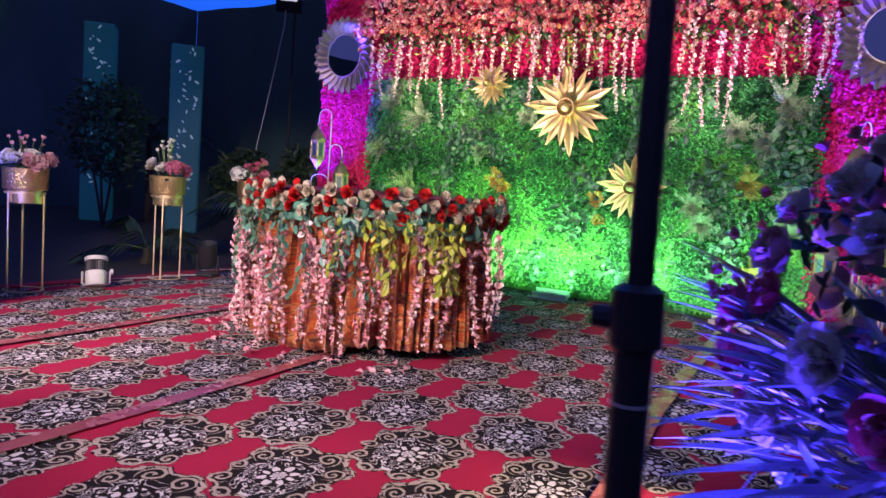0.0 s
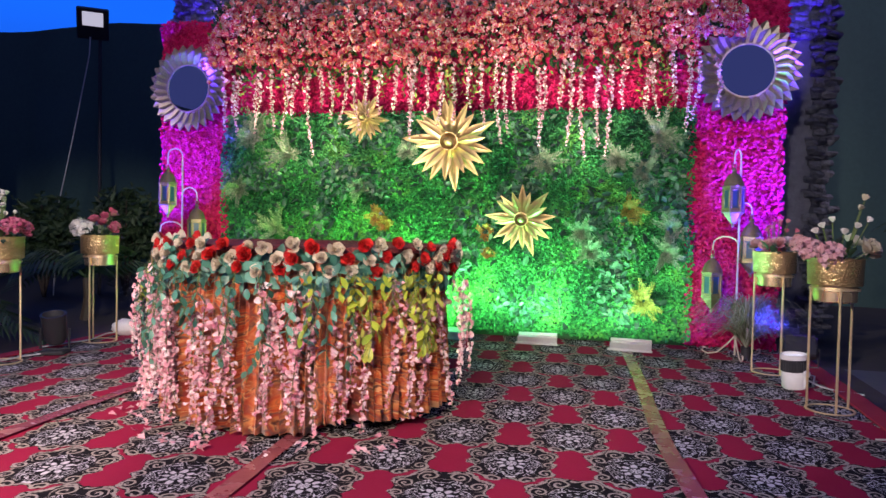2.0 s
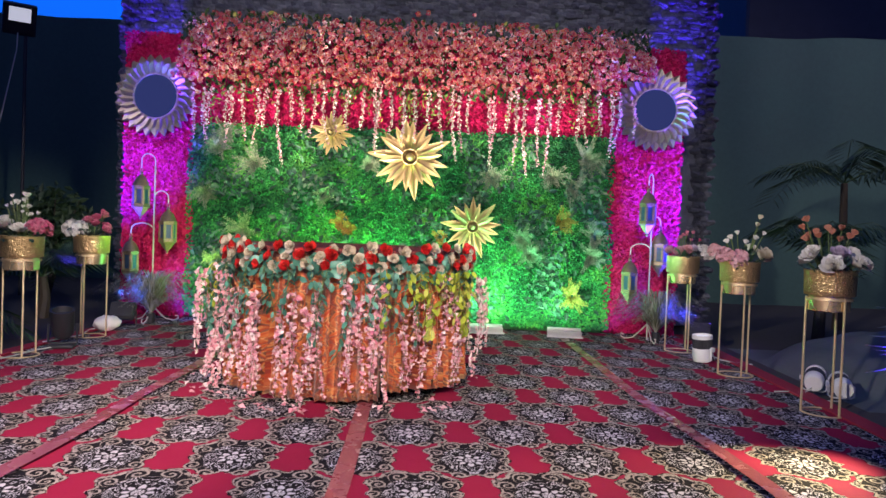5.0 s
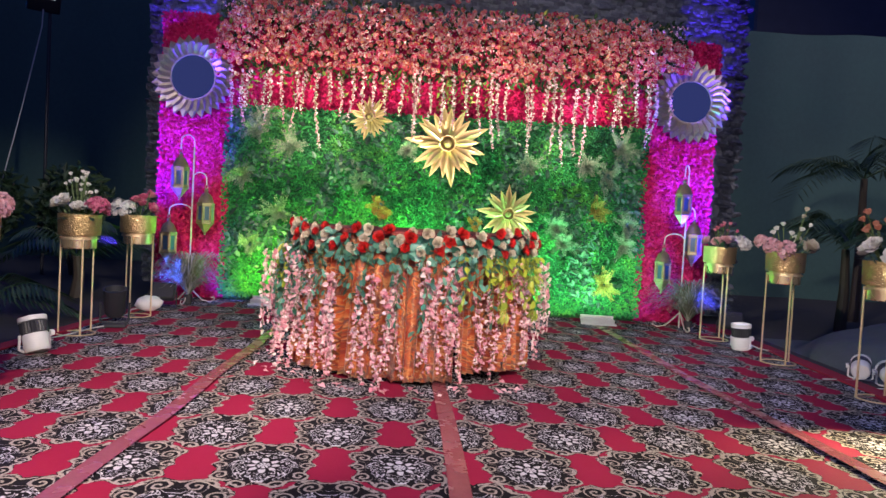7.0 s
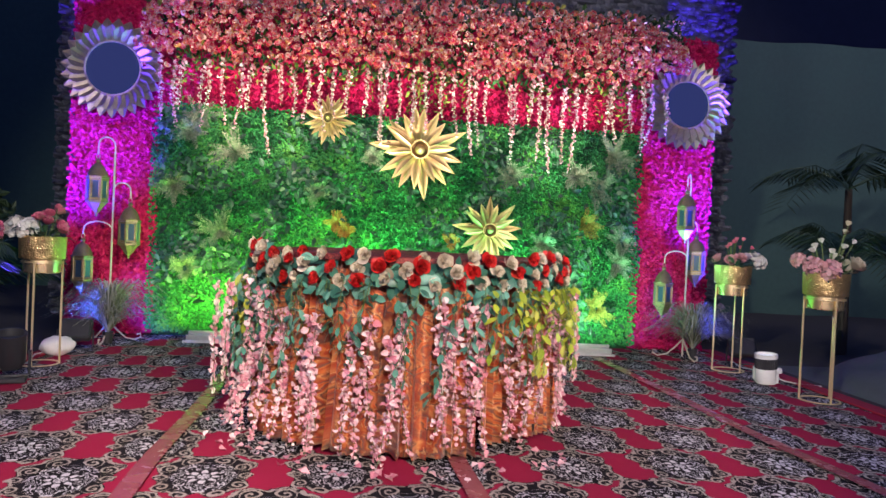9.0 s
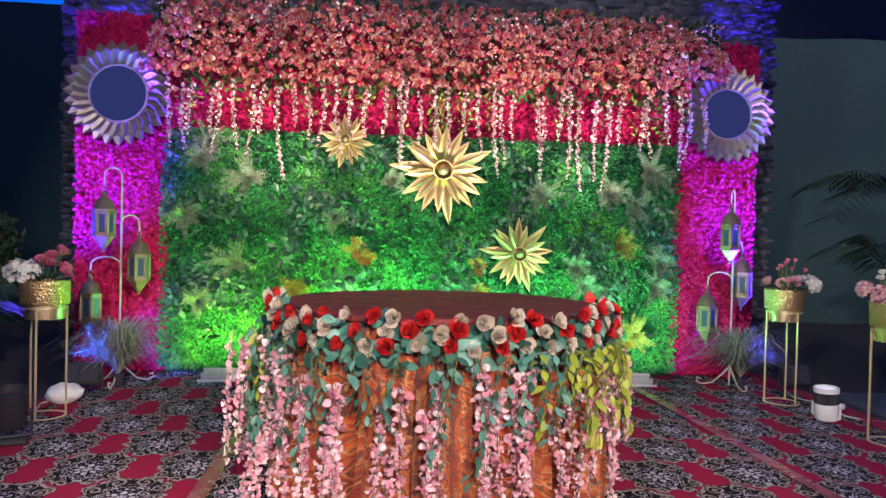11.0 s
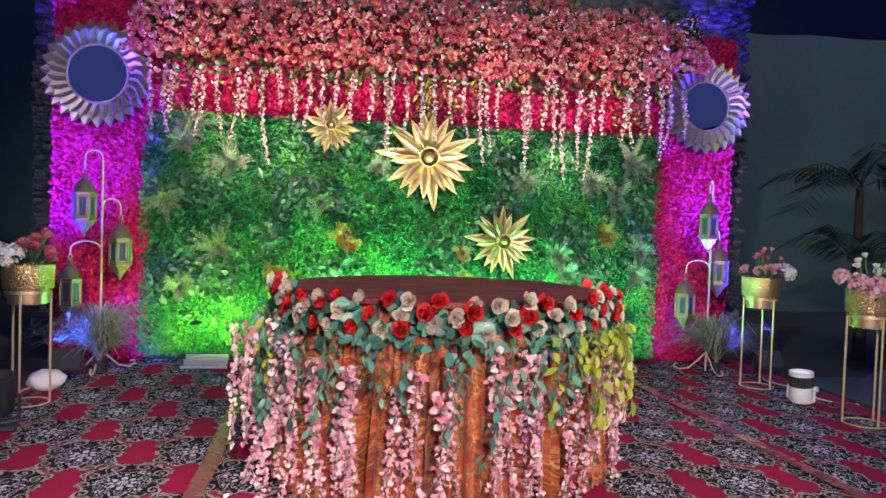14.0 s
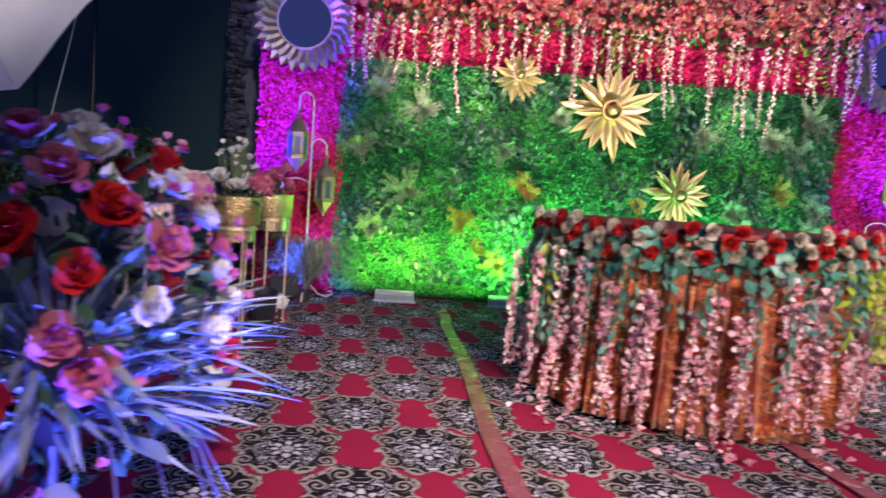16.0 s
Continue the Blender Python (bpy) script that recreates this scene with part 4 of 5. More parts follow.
rim_leaf = data_of("leaf", petal(0.066, 0.044, -0.25, 0.25, 4), M_TEALLEAF, True)


def rim_place(a, out, z):
    return V3(((TA + out) * math.cos(a), (TB + out) * math.sin(a), z)), V3((math.cos(a) / TA, math.sin(a) / TB, 0)).normalized()


for i in range(140):
    a = 2 * math.pi * i / 140 + rand(-0.03, 0.03)
    back = math.sin(a) > 0.3
    p, d = rim_place(a, rand(0.025, 0.055), TZ + 0.0 - 0.045 * (i % 3) + rand(-0.014, 0.014) - (0.06 if back else 0))
    dd = (d + V3((rand(-0.3, 0.3), rand(-0.3, 0.3), rand(-0.1, 0.55))))
    red = (i // 3 + (i % 3 == 1)) % 2 == 0 if RNG.random() > 0.2 else RNG.random() > 0.5
    piece("red_rose" if red else "cream_rose", rim_rose_red if red else rim_rose_cream, rim, Matrix.Translation(p) @ towards(dd, rand(0, 360)) @ Matrix.Scale(rand(0.95, 1.25), 4))
for i in range(440):
    a = 2 * math.pi * RNG.random() if i < 190 else radians(rand(180, 360))
    p, d = rim_place(a, rand(-0.005, 0.06), TZ - rand(0.02, 0.18))
    if math.sin(a) > 0.5 and p.z > TZ - 0.05:
        p.z -= 0.05
    piece("leaf", rim_leaf, rim, Matrix.Translation(p) @ towards(d + V3((0, 0, rand(-0.3, 0.4))), 0) @ AT(0, 0, 0, rand(-40, 40), rand(-40, 40), rand(0, 360)) @ Matrix.Scale(rand(0.6, 1.15), 4))
# pink blossom strands
table_kits = strand_kit("table", (0.36, 0.44, 0.50, 0.56, 0.62), 0.027, 0.0155, 3, 0.026, M_BLOSSOM)
LABEL_PINK = "dense strand of pink blossom hanging from the table edge"
CLUSTERS = ((184, 2), (195, 2), (205, 3), (215, 2), (225, 2), (238, 4), (251, 2), (263, 3), (275, 2), (286, 2), (303, 2), (315, 1), (327, 2), (339, 1), (350, 1), (232, 1), (257, 1), (281, 1), (295, 1))
for a in [radians(c + rand(-4, 4)) for c, cnt in CLUSTERS for _ in range(cnt)]:
    kit = table_kits[int(RNG.integers(5))]
    z0 = min(TZ - 0.12, kit[2] + rand(-0.02, 0.12))
    out = rand(0.035, 0.085)
    p, d = rim_place(a, out, z0)
    lean = rand(4, 8) if a < radians(215) else rand(0, 2)
    ax = V3((TX, TY, 0)) + p
    drop = min(1.0, (z0 - 0.02) / kit[2])
    m = Matrix.Translation(ax) @ Matrix.Rotation(radians(lean), 4, V3((d.y, -d.x, 0))) @ AT(0, 0, 0, 0, 0, rand(0, 360)) @ Matrix.Diagonal((1, 1, drop, 1))
    hang(kit, m, "blossom_strand", LABEL_PINK, "pink strands round the table")
for a_deg, out in ((183, 0.15), (188, 0.10), (192, 0.19), (197, 0.14), (353, 0.10), (358, 0.13), (3, 0.09), (160, 0.08), (202, 0.16)):
    a = radians(a_deg)
    p, d = rim_place(a, out, TZ - 0.17)
    m = Matrix.Translation(V3((TX, TY, 0)) + p) @ AT(0, 0, 0, 0, 0, rand(0, 360)) @ Matrix.Diagonal((0.75, 0.75, 1.1, 1))
    hang(table_kits[int(RNG.integers(2))], m, "blossom_strand", "loose pink blossom strand hanging clear of the skirt", "pink strands round the table")
ms = []
for _ in range(60):
    a = radians(rand(185, 320))
    p, d = rim_place(a, rand(0.08, 0.26), 0.012)
    ms.append(Matrix.Translation(V3((TX, TY, 0)) + p) @ AT(0, 0, 0, rand(-25, 25), rand(-25, 25), rand(0, 360)))
solo("fallen_blossom", scattered(petal(0.036, 0.034, -0.3, 0.5, 2, 0.5, 0.4), ms), M_BLOSSOM, AT(0, 0, 0), "pink blossom tips lying on the carpet", "petals", kind="stuff")


def vine_shape(length, leaf, seed, swing=0.06):
    rng = np.random.default_rng(seed)
    ph = rng.uniform(0, 6)
    pts = [(swing * t * math.sin(ph + 2.4 * t), swing * t * math.cos(ph + 2 * t), -length * t) for t in np.linspace(0, 1, 8)]
    ms = []
    n = int(length / 0.026)
    for i in range(n):
        q = pts[min(7, int(i / n * 8))]
        ms.append(AT(q[0], q[1], -length * (i + 0.5) / n, rng.uniform(-70, -10), rng.uniform(-30, 30), 180 * (i % 2) + rng.uniform(-70, 70) + ph * 50) @ Matrix.Scale(rng.uniform(0.7, 1.15), 4))
    return tube(pts, 0.0018, 4), scattered(leaf, ms)


def vine_kit(lengths, leaf, material, seed):
    out = []
    for i, L in enumerate(lengths):
        s, b = vine_shape(L, leaf, seed + i)
        out.append((data_of("stem", s, M_STEM), data_of("leaves", b, material, True), L))
    return out


def hang_vine(kit, m, label, group):
    ob = new("leaf_vine", kit[0])
    ob.matrix_world = m
    tagged(ob, label, "vine", group)
    b = tagged(new("leaves", kit[1]), kind="stuff")
    b.parent = ob


green_vines = vine_kit((0.2, 0.28, 0.36, 0.44), petal(0.05, 0.026, -0.2, 0.2, 3), M_TEALLEAF, 40)
lime_vines = vine_kit((0.18, 0.26, 0.34), petal(0.055, 0.028, -0.25, 0.2, 3), M_LIME, 60)
for i in range(30):
    a = radians(182 + 130 * (i + rand(0, 1)) / 30)
    p, d = rim_place(a, rand(0.06, 0.12), TZ - 0.1)
    hang_vine(green_vines[int(RNG.integers(4))], Matrix.Translation(V3((TX, TY, 0)) + p) @ AT(0, 0, 0, 0, 0, rand(0, 360)), "dark green leaf vine hanging over the skirt", "green vines round the table")
for i in range(16):
    p, d = rim_place(radians(rand(160, 212)), rand(0.05, 0.13), TZ - rand(0.04, 0.2))
    hang_vine(green_vines[int(RNG.integers(4))], Matrix.Translation(V3((TX, TY, 0)) + p) @ AT(0, 0, 0, 0, 0, rand(0, 360)), "dark green leaf vine at the end of the table", "green vines round the table")
for i in range(22):
    a = radians(rand(290, 345) if i < 19 else rand(188, 205))
    p, d = rim_place(a, rand(0.07, 0.11), TZ - 0.1)
    hang_vine(lime_vines[int(RNG.integers(3))], Matrix.Translation(V3((TX, TY, 0)) + p) @ AT(0, 0, 0, 0, 0, rand(0, 360)), "lime green leaf vine hanging over the skirt", "lime vines round the table")


# ---- planters ----
def planter(x, y, spin, label):
    th = thing("planter_stand", AT(x, y, 0, 0, 0, spin), label, "planter", "gold planters along the carpet edges")
    part("pot", lathe([(0.0, 0.64), (0.122, 0.64), (0.126, 0.645), (0.130, 0.77), (0.133, 0.775), (0.125, 0.775), (0.121, 0.74), (0.0, 0.735)], 40), M_POT, th, "hammered gold pot", True)
    part("pot_base", lathe([(0.0, 0.555), (0.096, 0.555), (0.103, 0.56), (0.104, 0.64)], 36), M_POTPLAIN, th, smooth=True)
    part("ring", lathe([(0.108, 0.615), (0.116, 0.615), (0.116, 0.627), (0.108, 0.627), (0.108, 0.615)], 36, caps=False), M_LEG, th, smooth=True)
    for i in range(3):
        a = 2 * math.pi * i / 3 + 0.5
        part("leg", rbox(0.011, 0.011, 0.63, (0.112 * math.cos(a), 0.112 * math.sin(a), 0.316), 0.002), M_LEG, th)
    part("foot_ring", lathe([(0.106, 0.001), (0.117, 0.001), (0.117, 0.007), (0.106, 0.007), (0.106, 0.001)], 36, caps=False), M_LEG, th)
    return th


heads = {"rose": rose(0.05, 22, 4, 26), "bud": rose(0.022, 8, 2, 50), "fluff": fluff(0.05, 60, 3)}


def bouquet(x, y, spin, blooms, label, seed, leafy=40):
    """blooms: (kind, material, dx, dy, dz, size); dz above the pot's rim."""
    th = thing("flower_arrangement", AT(x, y, 0.735, 0, 0, spin), label, "flowers", "arrangements in the planters")
    rng = np.random.default_rng(seed)
    for kind, mt, dx, dy, dz, s in blooms:
        d = V3((dx, dy, 0.10 + dz * 0.5))
        st = part("stem", tube([(dx * 0.25, dy * 0.25, 0.0), (dx * 0.7, dy * 0.7, (dz + 0.03) * 0.6), (dx, dy, dz + 0.03)], 0.003, 5), M_STEM, th)
        b = part({"rose": "rose", "bud": "bud", "fluff": "hydrangea"}[kind], heads[kind], mt, st, smooth=True)
        b.matrix_local = AT(dx, dy, dz + 0.04) @ towards(d.normalized(), rng.uniform(0, 360)) @ Matrix.Scale(s, 4)
    ms = []
    for _ in range(leafy):
        a = rng.uniform(0, 6.28)
        r = rng.uniform(0.03, 0.14)
        ms.append(AT(r * math.cos(a), r * math.sin(a), rng.uniform(0.01, 0.10), rng.uniform(-20, 60), 0, math.degrees(a) - 90 + rng.uniform(-40, 40)) @ Matrix.Scale(rng.uniform(0.6, 1.2), 4))
    part("leaves", scattered(petal(0.075, 0.035, -0.2, 0.2, 3), ms), M_DARKLEAF, th, kind="stuff")
    return th


def heap(main, second, buds, seed, tall=0.3, lean=0.0, nb=12):
    rng = np.random.default_rng(seed)
    out = []
    for i in range(7):
        a = i * 0.9 + rng.uniform(-0.2, 0.2)
        out.append(("rose", main, 0.10 * math.cos(a) - 0.03, 0.10 * math.sin(a), 0.03 + rng.uniform(0, 0.05), rng.uniform(0.95, 1.3)))
    for i in range(5):
        a = rng.uniform(-0.9, 0.9)
        out.append(("fluff" if i % 2 else "rose", second, 0.12 * math.cos(a) + 0.02, 0.12 * math.sin(a), 0.02 + rng.uniform(0, 0.05), rng.uniform(0.85, 1.1)))
    for i in range(nb):
        a = rng.uniform(0, 6.28)
        r = rng.uniform(0.0, 0.11)
        out.append(("bud", buds, r * math.cos(a) + lean, r * math.sin(a), rng.uniform(0.13, tall), rng.uniform(0.8, 1.2)))
    return out


planter(-3.82, 2.60, 10, "gold hammered planter on three thin legs")
bouquet(-3.82, 2.60, 0, heap(M_WHITEFL, M_PALEPINK, M_PALEPINK, 1, 0.22, 0, 9), "white roses and pale pink blooms in a gold planter", 1)
planter(-3.83, 3.65, 40, "gold hammered planter on three thin legs")
bouquet(-3.83, 3.65, 0, heap(M_WHITEFL, M_PINKFL, M_WHITEFL, 2, 0.27, 0, 18), "white roses, white buds and one pink peony in a gold planter", 2)
planter(-3.83, 4.50, 5, "gold hammered planter on three thin legs beside the violet column")
bouquet(-3.83, 4.50, 0, [("fluff", M_WHITEFL, -0.13, -0.05, 0.05, 1.3), ("fluff", M_WHITEFL, -0.06, -0.08, 0.04, 1.2), ("fluff", M_WHITEFL, -0.10, 0.06, 0.05, 1.1)] + [("rose", M_PINKFL, 0.05 + 0.05 * math.cos(i), 0.06 * math.sin(i * 1.7), 0.04 + 0.022 * i, 0.95) for i in range(6)] + [("bud", M_PINKFL, 0.07, 0.02, 0.18, 1.2)], "white hydrangea and deep pink roses in a gold planter", 3)
planter(0.80, 5.00, 20, "gold hammered planter on three thin legs beside the violet column")
bouquet(0.80, 5.00, 0, [("rose", M_PALEPINK, -0.06, -0.08, 0.03, 1.1), ("rose", M_PALEPINK, 0.0, -0.1, 0.05, 1.0), ("fluff", M_WHITEFL, 0.14, -0.04, 0.04, 1.2), ("fluff", M_WHITEFL, 0.20, 0.0, 0.03, 1.0), ("rose", M_PALEPINK, -0.1, 0.03, 0.04, 1.0), ("rose", M_LILAC, 0.06, -0.06, 0.06, 0.9)] + [("bud", M_PINKFL, -0.05 + 0.04 * (i % 5), 0.05 * math.sin(i), 0.13 + 0.02 * (i % 4), 1.1) for i in range(9)], "pink roses, red buds and white hydrangea in a gold planter", 4)
planter(0.90, 4.06, 0, "gold hammered planter on three thin legs")
bouquet(0.90, 4.06, 0, [("fluff", M_PALEPINK, -0.13, -0.06, 0.04, 1.1), ("fluff", M_PALEPINK, -0.05, -0.11, 0.02, 1.2), ("fluff", M_PALEPINK, -0.17, 0.02, 0.07, 0.9), ("rose", M_CREAM, 0.12, -0.08, 0.05, 1.3), ("rose", M_CREAM, 0.15, 0.02, 0.03, 1.2), ("rose", M_WHITEFL, 0.08, 0.04, 0.08, 1.0)] + [("bud", M_WHITEFL, -0.10 + 0.045 * (i % 6), 0.05 * math.sin(i), 0.13 + 0.03 * (i % 3), 1.2) for i in range(11)] + [("bud", M_CREAM, 0.12, 0.0, 0.30, 1.3), ("bud", M_CREAM, 0.10, 0.0, 0.25, 1.2)], "pink hydrangea, cream roses and tall white buds in a gold planter", 5)
planter(1.00, 3.06, 15, "gold hammered planter on three thin legs")
bouquet(1.00, 3.06, 0, [("rose", M_WHITEFL, -0.13, -0.07, 0.08, 1.2), ("rose", M_WHITEFL, -0.05, -0.12, 0.02, 1.35), ("rose", M_LILAC, 0.0, -0.08, 0.08, 1.2), ("rose", M_WHITEFL, 0.08, -0.1, 0.04, 1.2), ("rose", M_WHITEFL, 0.14, -0.05, 0.03, 1.1), ("rose", M_WHITEFL, 0.12, 0.03, 0.08, 1.1), ("rose", M_WHITEFL, -0.1, 0.05, 0.05, 1.1)] + [("bud", M_PEACH, -0.14 + 0.04 * (i % 7), 0.05 * math.sin(i), 0.16 + 0.02 * (i % 4), 1.4) for i in range(12)] + [("bud", M_PEACH, -0.15, -0.02, 0.26, 1.4)], "white roses, lilac rose and dusty peach buds in a gold planter", 6)


# ---- lanterns on hooked stands ----
def lantern(x, y, z, spin, label, s=1.0):
    """z: the middle of the glass body."""
    th = thing("lantern", AT(x, y, z, 0, 0, spin) @ Matrix.Scale(s, 4), label, "lantern", "hanging lanterns")
    part("roof", lathe([(0.070, 0.088), (0.073, 0.094), (0.066, 0.10), (0.066, 0.118), (0.060, 0.124), (0.052, 0.148), (0.036, 0.170), (0.016, 0.184), (0.012, 0.196), (0.018, 0.204), (0.012, 0.214), (0.004, 0.222), (0.0, 0.223)], 12), M_LANTERN, th, smooth=True)
    part("collar", lathe([(0.060, 0.074), (0.080, 0.078), (0.080, 0.090), (0.06, 0.090)], 6), M_LANTERN, th)
    part("base", lathe([(0.0, -0.197), (0.008, -0.192), (0.011, -0.182), (0.007, -0.174), (0.020, -0.164), (0.022, -0.158), (0.036, -0.142), (0.039, -0.136), (0.053, -0.118), (0.056, -0.112), (0.066, -0.099), (0.078, -0.092), (0.078, -0.076), (0.0, -0.076)], 6), M_LANTERN, th)
    for i in range(6):
        a = 2 * math.pi * i / 6
        part("post", tube([(0.071 * math.cos(a), 0.071 * math.sin(a), -0.076), (0.071 * math.cos(a), 0.071 * math.sin(a), 0.078)], 0.006, 5), M_LANTERN, th)
        b = a + math.pi / 6
        side = AT(0.060 * math.cos(b), 0.060 * math.sin(b), 0.0, 0, 0, math.degrees(b) + 90)
        pane = part("pane", rbox(0.046, 0.002, 0.142, (0, 0, 0), 0), M_GLASS, th, "dark blue-grey glass pane")
        pane.matrix_local = side
        for bz in (0.066, -0.064):
            part("bar", moved(rbox(0.062, 0.006, 0.014, (0, -0.002, bz * 1.03), 0.002), side), M_LANTERN, th)
        for bx in (-0.021, 0.021):
            part("stile", moved(rbox(0.010, 0.006, 0.112, (bx * 1.15, -0.002, 0.001), 0.002), side), M_LANTERN, th)
    part("candle", lathe([(0, -0.07), (0.012, -0.07), (0.012, -0.01), (0.0, -0.008)], 12), M_WHITEPL, th, "white candle")
    part("bail", tube([(0.012 * math.cos(t), 0, 0.236 + 0.018 * math.sin(t)) for t in np.linspace(0, 6.28, 13)], 0.003, 5), M_LANTERN, th)
    return th


def lantern_stand(x, y, hooks, label):
    """hooks: (dx, dy, height of the hook's end, height of the bend)."""
    th = thing("lantern_stand", AT(x, y, 0), label, "lantern stand", "lantern stands")
    part("pole", tube([(0, 0, 0.02), (0, 0, 0.6), (0, 0, max(h[3] for h in hooks) - 0.1)], 0.007, 10), M_HOOK, th)
    for dx, dy, ze, zt in hooks:
        pts = [(0, 0, zt - 0.22)]
        for t in np.linspace(0, math.pi, 10):
            u = (1 - math.cos(t)) / 2
            pts.append((dx * u, dy * u, zt - 0.06 + 0.06 * math.sin(t) - (0.02 if t > 3 else 0)))
        pts.append((dx, dy, ze))
        part("hook", tube(pts, 0.0055, 8), M_HOOK, th)
    for i in range(3):
        a = 2 * math.pi * i / 3 + 0.6
        pts = [(0, 0, 0.16)] + [(r * math.cos(a), r * math.sin(a), zz) for r, zz in ((0.05, 0.10), (0.12, 0.03), (0.19, 0.012), (0.23, 0.03), (0.225, 0.055), (0.20, 0.05))]
        part("scroll_foot", tube(pts, 0.006, 7), M_HOOK, th)
    return th


lantern_stand(-3.74, 5.36, ((-0.09, -0.07, 1.36, 1.49), (0.10, 0.06, 1.06, 1.17), (-0.19, -0.03, 0.785, 0.88)), "cream iron stand with three hooks for lanterns")
lantern(-3.83, 5.29, 1.11, 10, "antique brass lantern with pale glass, lit violet")
lantern(-3.64, 5.42, 0.81, 30, "antique brass lantern with pale glass on a hook")
lantern(-3.93, 5.33, 0.535, 0, "antique brass lantern with blue glass near the grass tuft")
lantern_stand(0.65, 5.45, ((-0.05, -0.05, 1.37, 1.47), (-0.16, 0.06, 0.76, 0.86), (0.09, 0.04, 1.02, 1.10)), "cream iron stand with three hooks for lanterns")
lantern(0.60, 5.40, 1.12, 5, "antique brass lantern with blue glass, lit violet")
lantern(0.49, 5.51, 0.51, 20, "antique brass lantern glowing faintly, near the floor")
lantern(0.74, 5.49, 0.77, 40, "antique brass lantern with a bright bulb, washed violet")
part("bulb", moved(lathe([(0, -0.02), (0.016, -0.012), (0.02, 0.0), (0.012, 0.02), (0.0, 0.024)], 10), AT(0, 0, 0.03)), M_BULB, bpy.data.objects["lantern.005"], "lit bulb")


def grass_tuft(x, y, R, n, label, seed, h=0.42):
    rng = np.random.default_rng(seed)
    shapes = []
    for _ in range(n):
        a, reach, top = rng.uniform(0, 6.28), R * rng.uniform(0.3, 1.0), h * rng.uniform(0.45, 1.0)
        w = 0.0055
        vs, fc = [], []
        for j in range(6):
            t = j / 5
            r, zz = reach * t ** 1.3, 0.08 + (top - 0.08) * math.sin(t * 2.35) / math.sin(1.6) * 0.9
            ww = w * (1 - t * 0.85)
            vs += [(r * math.cos(a) - ww * math.sin(a), r * math.sin(a) + ww * math.cos(a), max(0.008, zz)), (r * math.cos(a) + ww * math.sin(a), r * math.sin(a) - ww * math.cos(a), max(0.008, zz))]
            if j:
                q = 2 * j
                fc.append((q - 2, q - 1, q + 1, q))
        shapes.append((np.array(vs), fc))
    th = thing("grass_tuft", AT(x, y, 0), label, "grass plant", "grass tufts at the lantern stands")
    part("blades", joined(*shapes), M_GRASS, th, kind="stuff")
    part("pot", lathe([(0, 0.002), (0.03, 0.002), (0.038, 0.09), (0.03, 0.09), (0.0, 0.085)], 16), M_BLACKPL, th)


grass_tuft(-3.72, 5.30, 0.52, 560, "arching grass tuft in a small pot, lit blue", 21, 0.52)
grass_tuft(0.72, 5.42, 0.50, 560, "arching grass tuft in a small pot, lit blue", 22, 0.52)


# ---- lamps on the floor ----
def par_can(x, y, tilt, spin, label, s=1.0):
    th = thing("par_light", AT(x, y, 0, 0, 0, spin) @ Matrix.Scale(s, 4), label, "stage light", "white stage lights")
    m = AT(0, 0, 0.10, tilt, 0, 0)
    part("body", moved(lathe([(0.0, -0.10), (0.06, -0.10), (0.068, -0.09), (0.07, -0.01), (0.066, 0.0)], 28), m), M_WHITEPL, th, smooth=True)
    ribs, rib_faces = lathe([(0.066, 0.0), (0.072, 0.003), (0.072, 0.066), (0.066, 0.07)], 56)
    ribs[1::2, :2] *= 0.94
    part("band", moved((ribs, rib_faces), m), M_BLACKPL, th, "black ribbed band")
    part("rim", moved(lathe([(0.066, 0.07), (0.074, 0.072), (0.074, 0.098), (0.066, 0.10), (0.062, 0.085), (0.0, 0.08)], 28), m), M_WHITEPL, th, smooth=True)
    part("lens", moved(lathe([(0.0, 0.089), (0.06, 0.086), (0.06, 0.083)], 24), m), M_LEDFACE, th)
    part("yoke", tube([(-0.085, 0, 0.10), (-0.085, 0, 0.02), (-0.06, 0, 0.006), (0.06, 0, 0.006), (0.085, 0, 0.02), (0.085, 0, 0.10)], 0.008, 6), M_WHITEPL, th)
    part("knob", moved(lathe([(0, 0), (0.018, 0), (0.018, 0.02), (0, 0.02)], 12), AT(0.085, 0, 0.1, 0, 90, 0)), M_WHITEPL, th)
    part("cable", tube([(0, 0.07, 0.05), (0.05, 0.15, 0.01), (0.16, 0.17, 0.006), (0.25, 0.25, 0.006)], 0.005, 6), M_CABLE, th)
    return th


par_can(-3.74, 3.04, -22, 60, "white stage light with black band on the carpet edge")
par_can(0.84, 4.56, 4, -60, "white stage light with black band standing upright")
par_can(1.22, 3.62, 75, 150, "white stage light lying beyond the carpet edge", 0.8)
par_can(1.29, 3.44, 78, 165, "white stage light lying beyond the carpet edge", 0.8)
par_can(1.22, 2.62, -35, -70, "white stage light with black band tilted to the bouquet", 1.15)


def black_flood(x, y, spin, label, s=1.0):
    th = thing("flood_light", AT(x, y, 0, 0, 0, spin) @ Matrix.Scale(s, 4), label, "floodlight")
    part("body", moved(rbox(0.2, 0.07, 0.15, (0, 0, 0), 0.012), AT(0, 0, 0.14, -35, 0, 0)), M_BLACKPL, th)
    part("face", moved(rbox(0.17, 0.004, 0.12, (0, 0.037, 0), 0.002), AT(0, 0, 0.14, -35, 0, 0)), M_BLACKPL, th)
    part("bracket", tube([(-0.11, 0, 0.14), (-0.11, 0, 0.01), (0.11, 0, 0.01), (0.11, 0, 0.14)], 0.008, 6), M_BLACKPL, th)


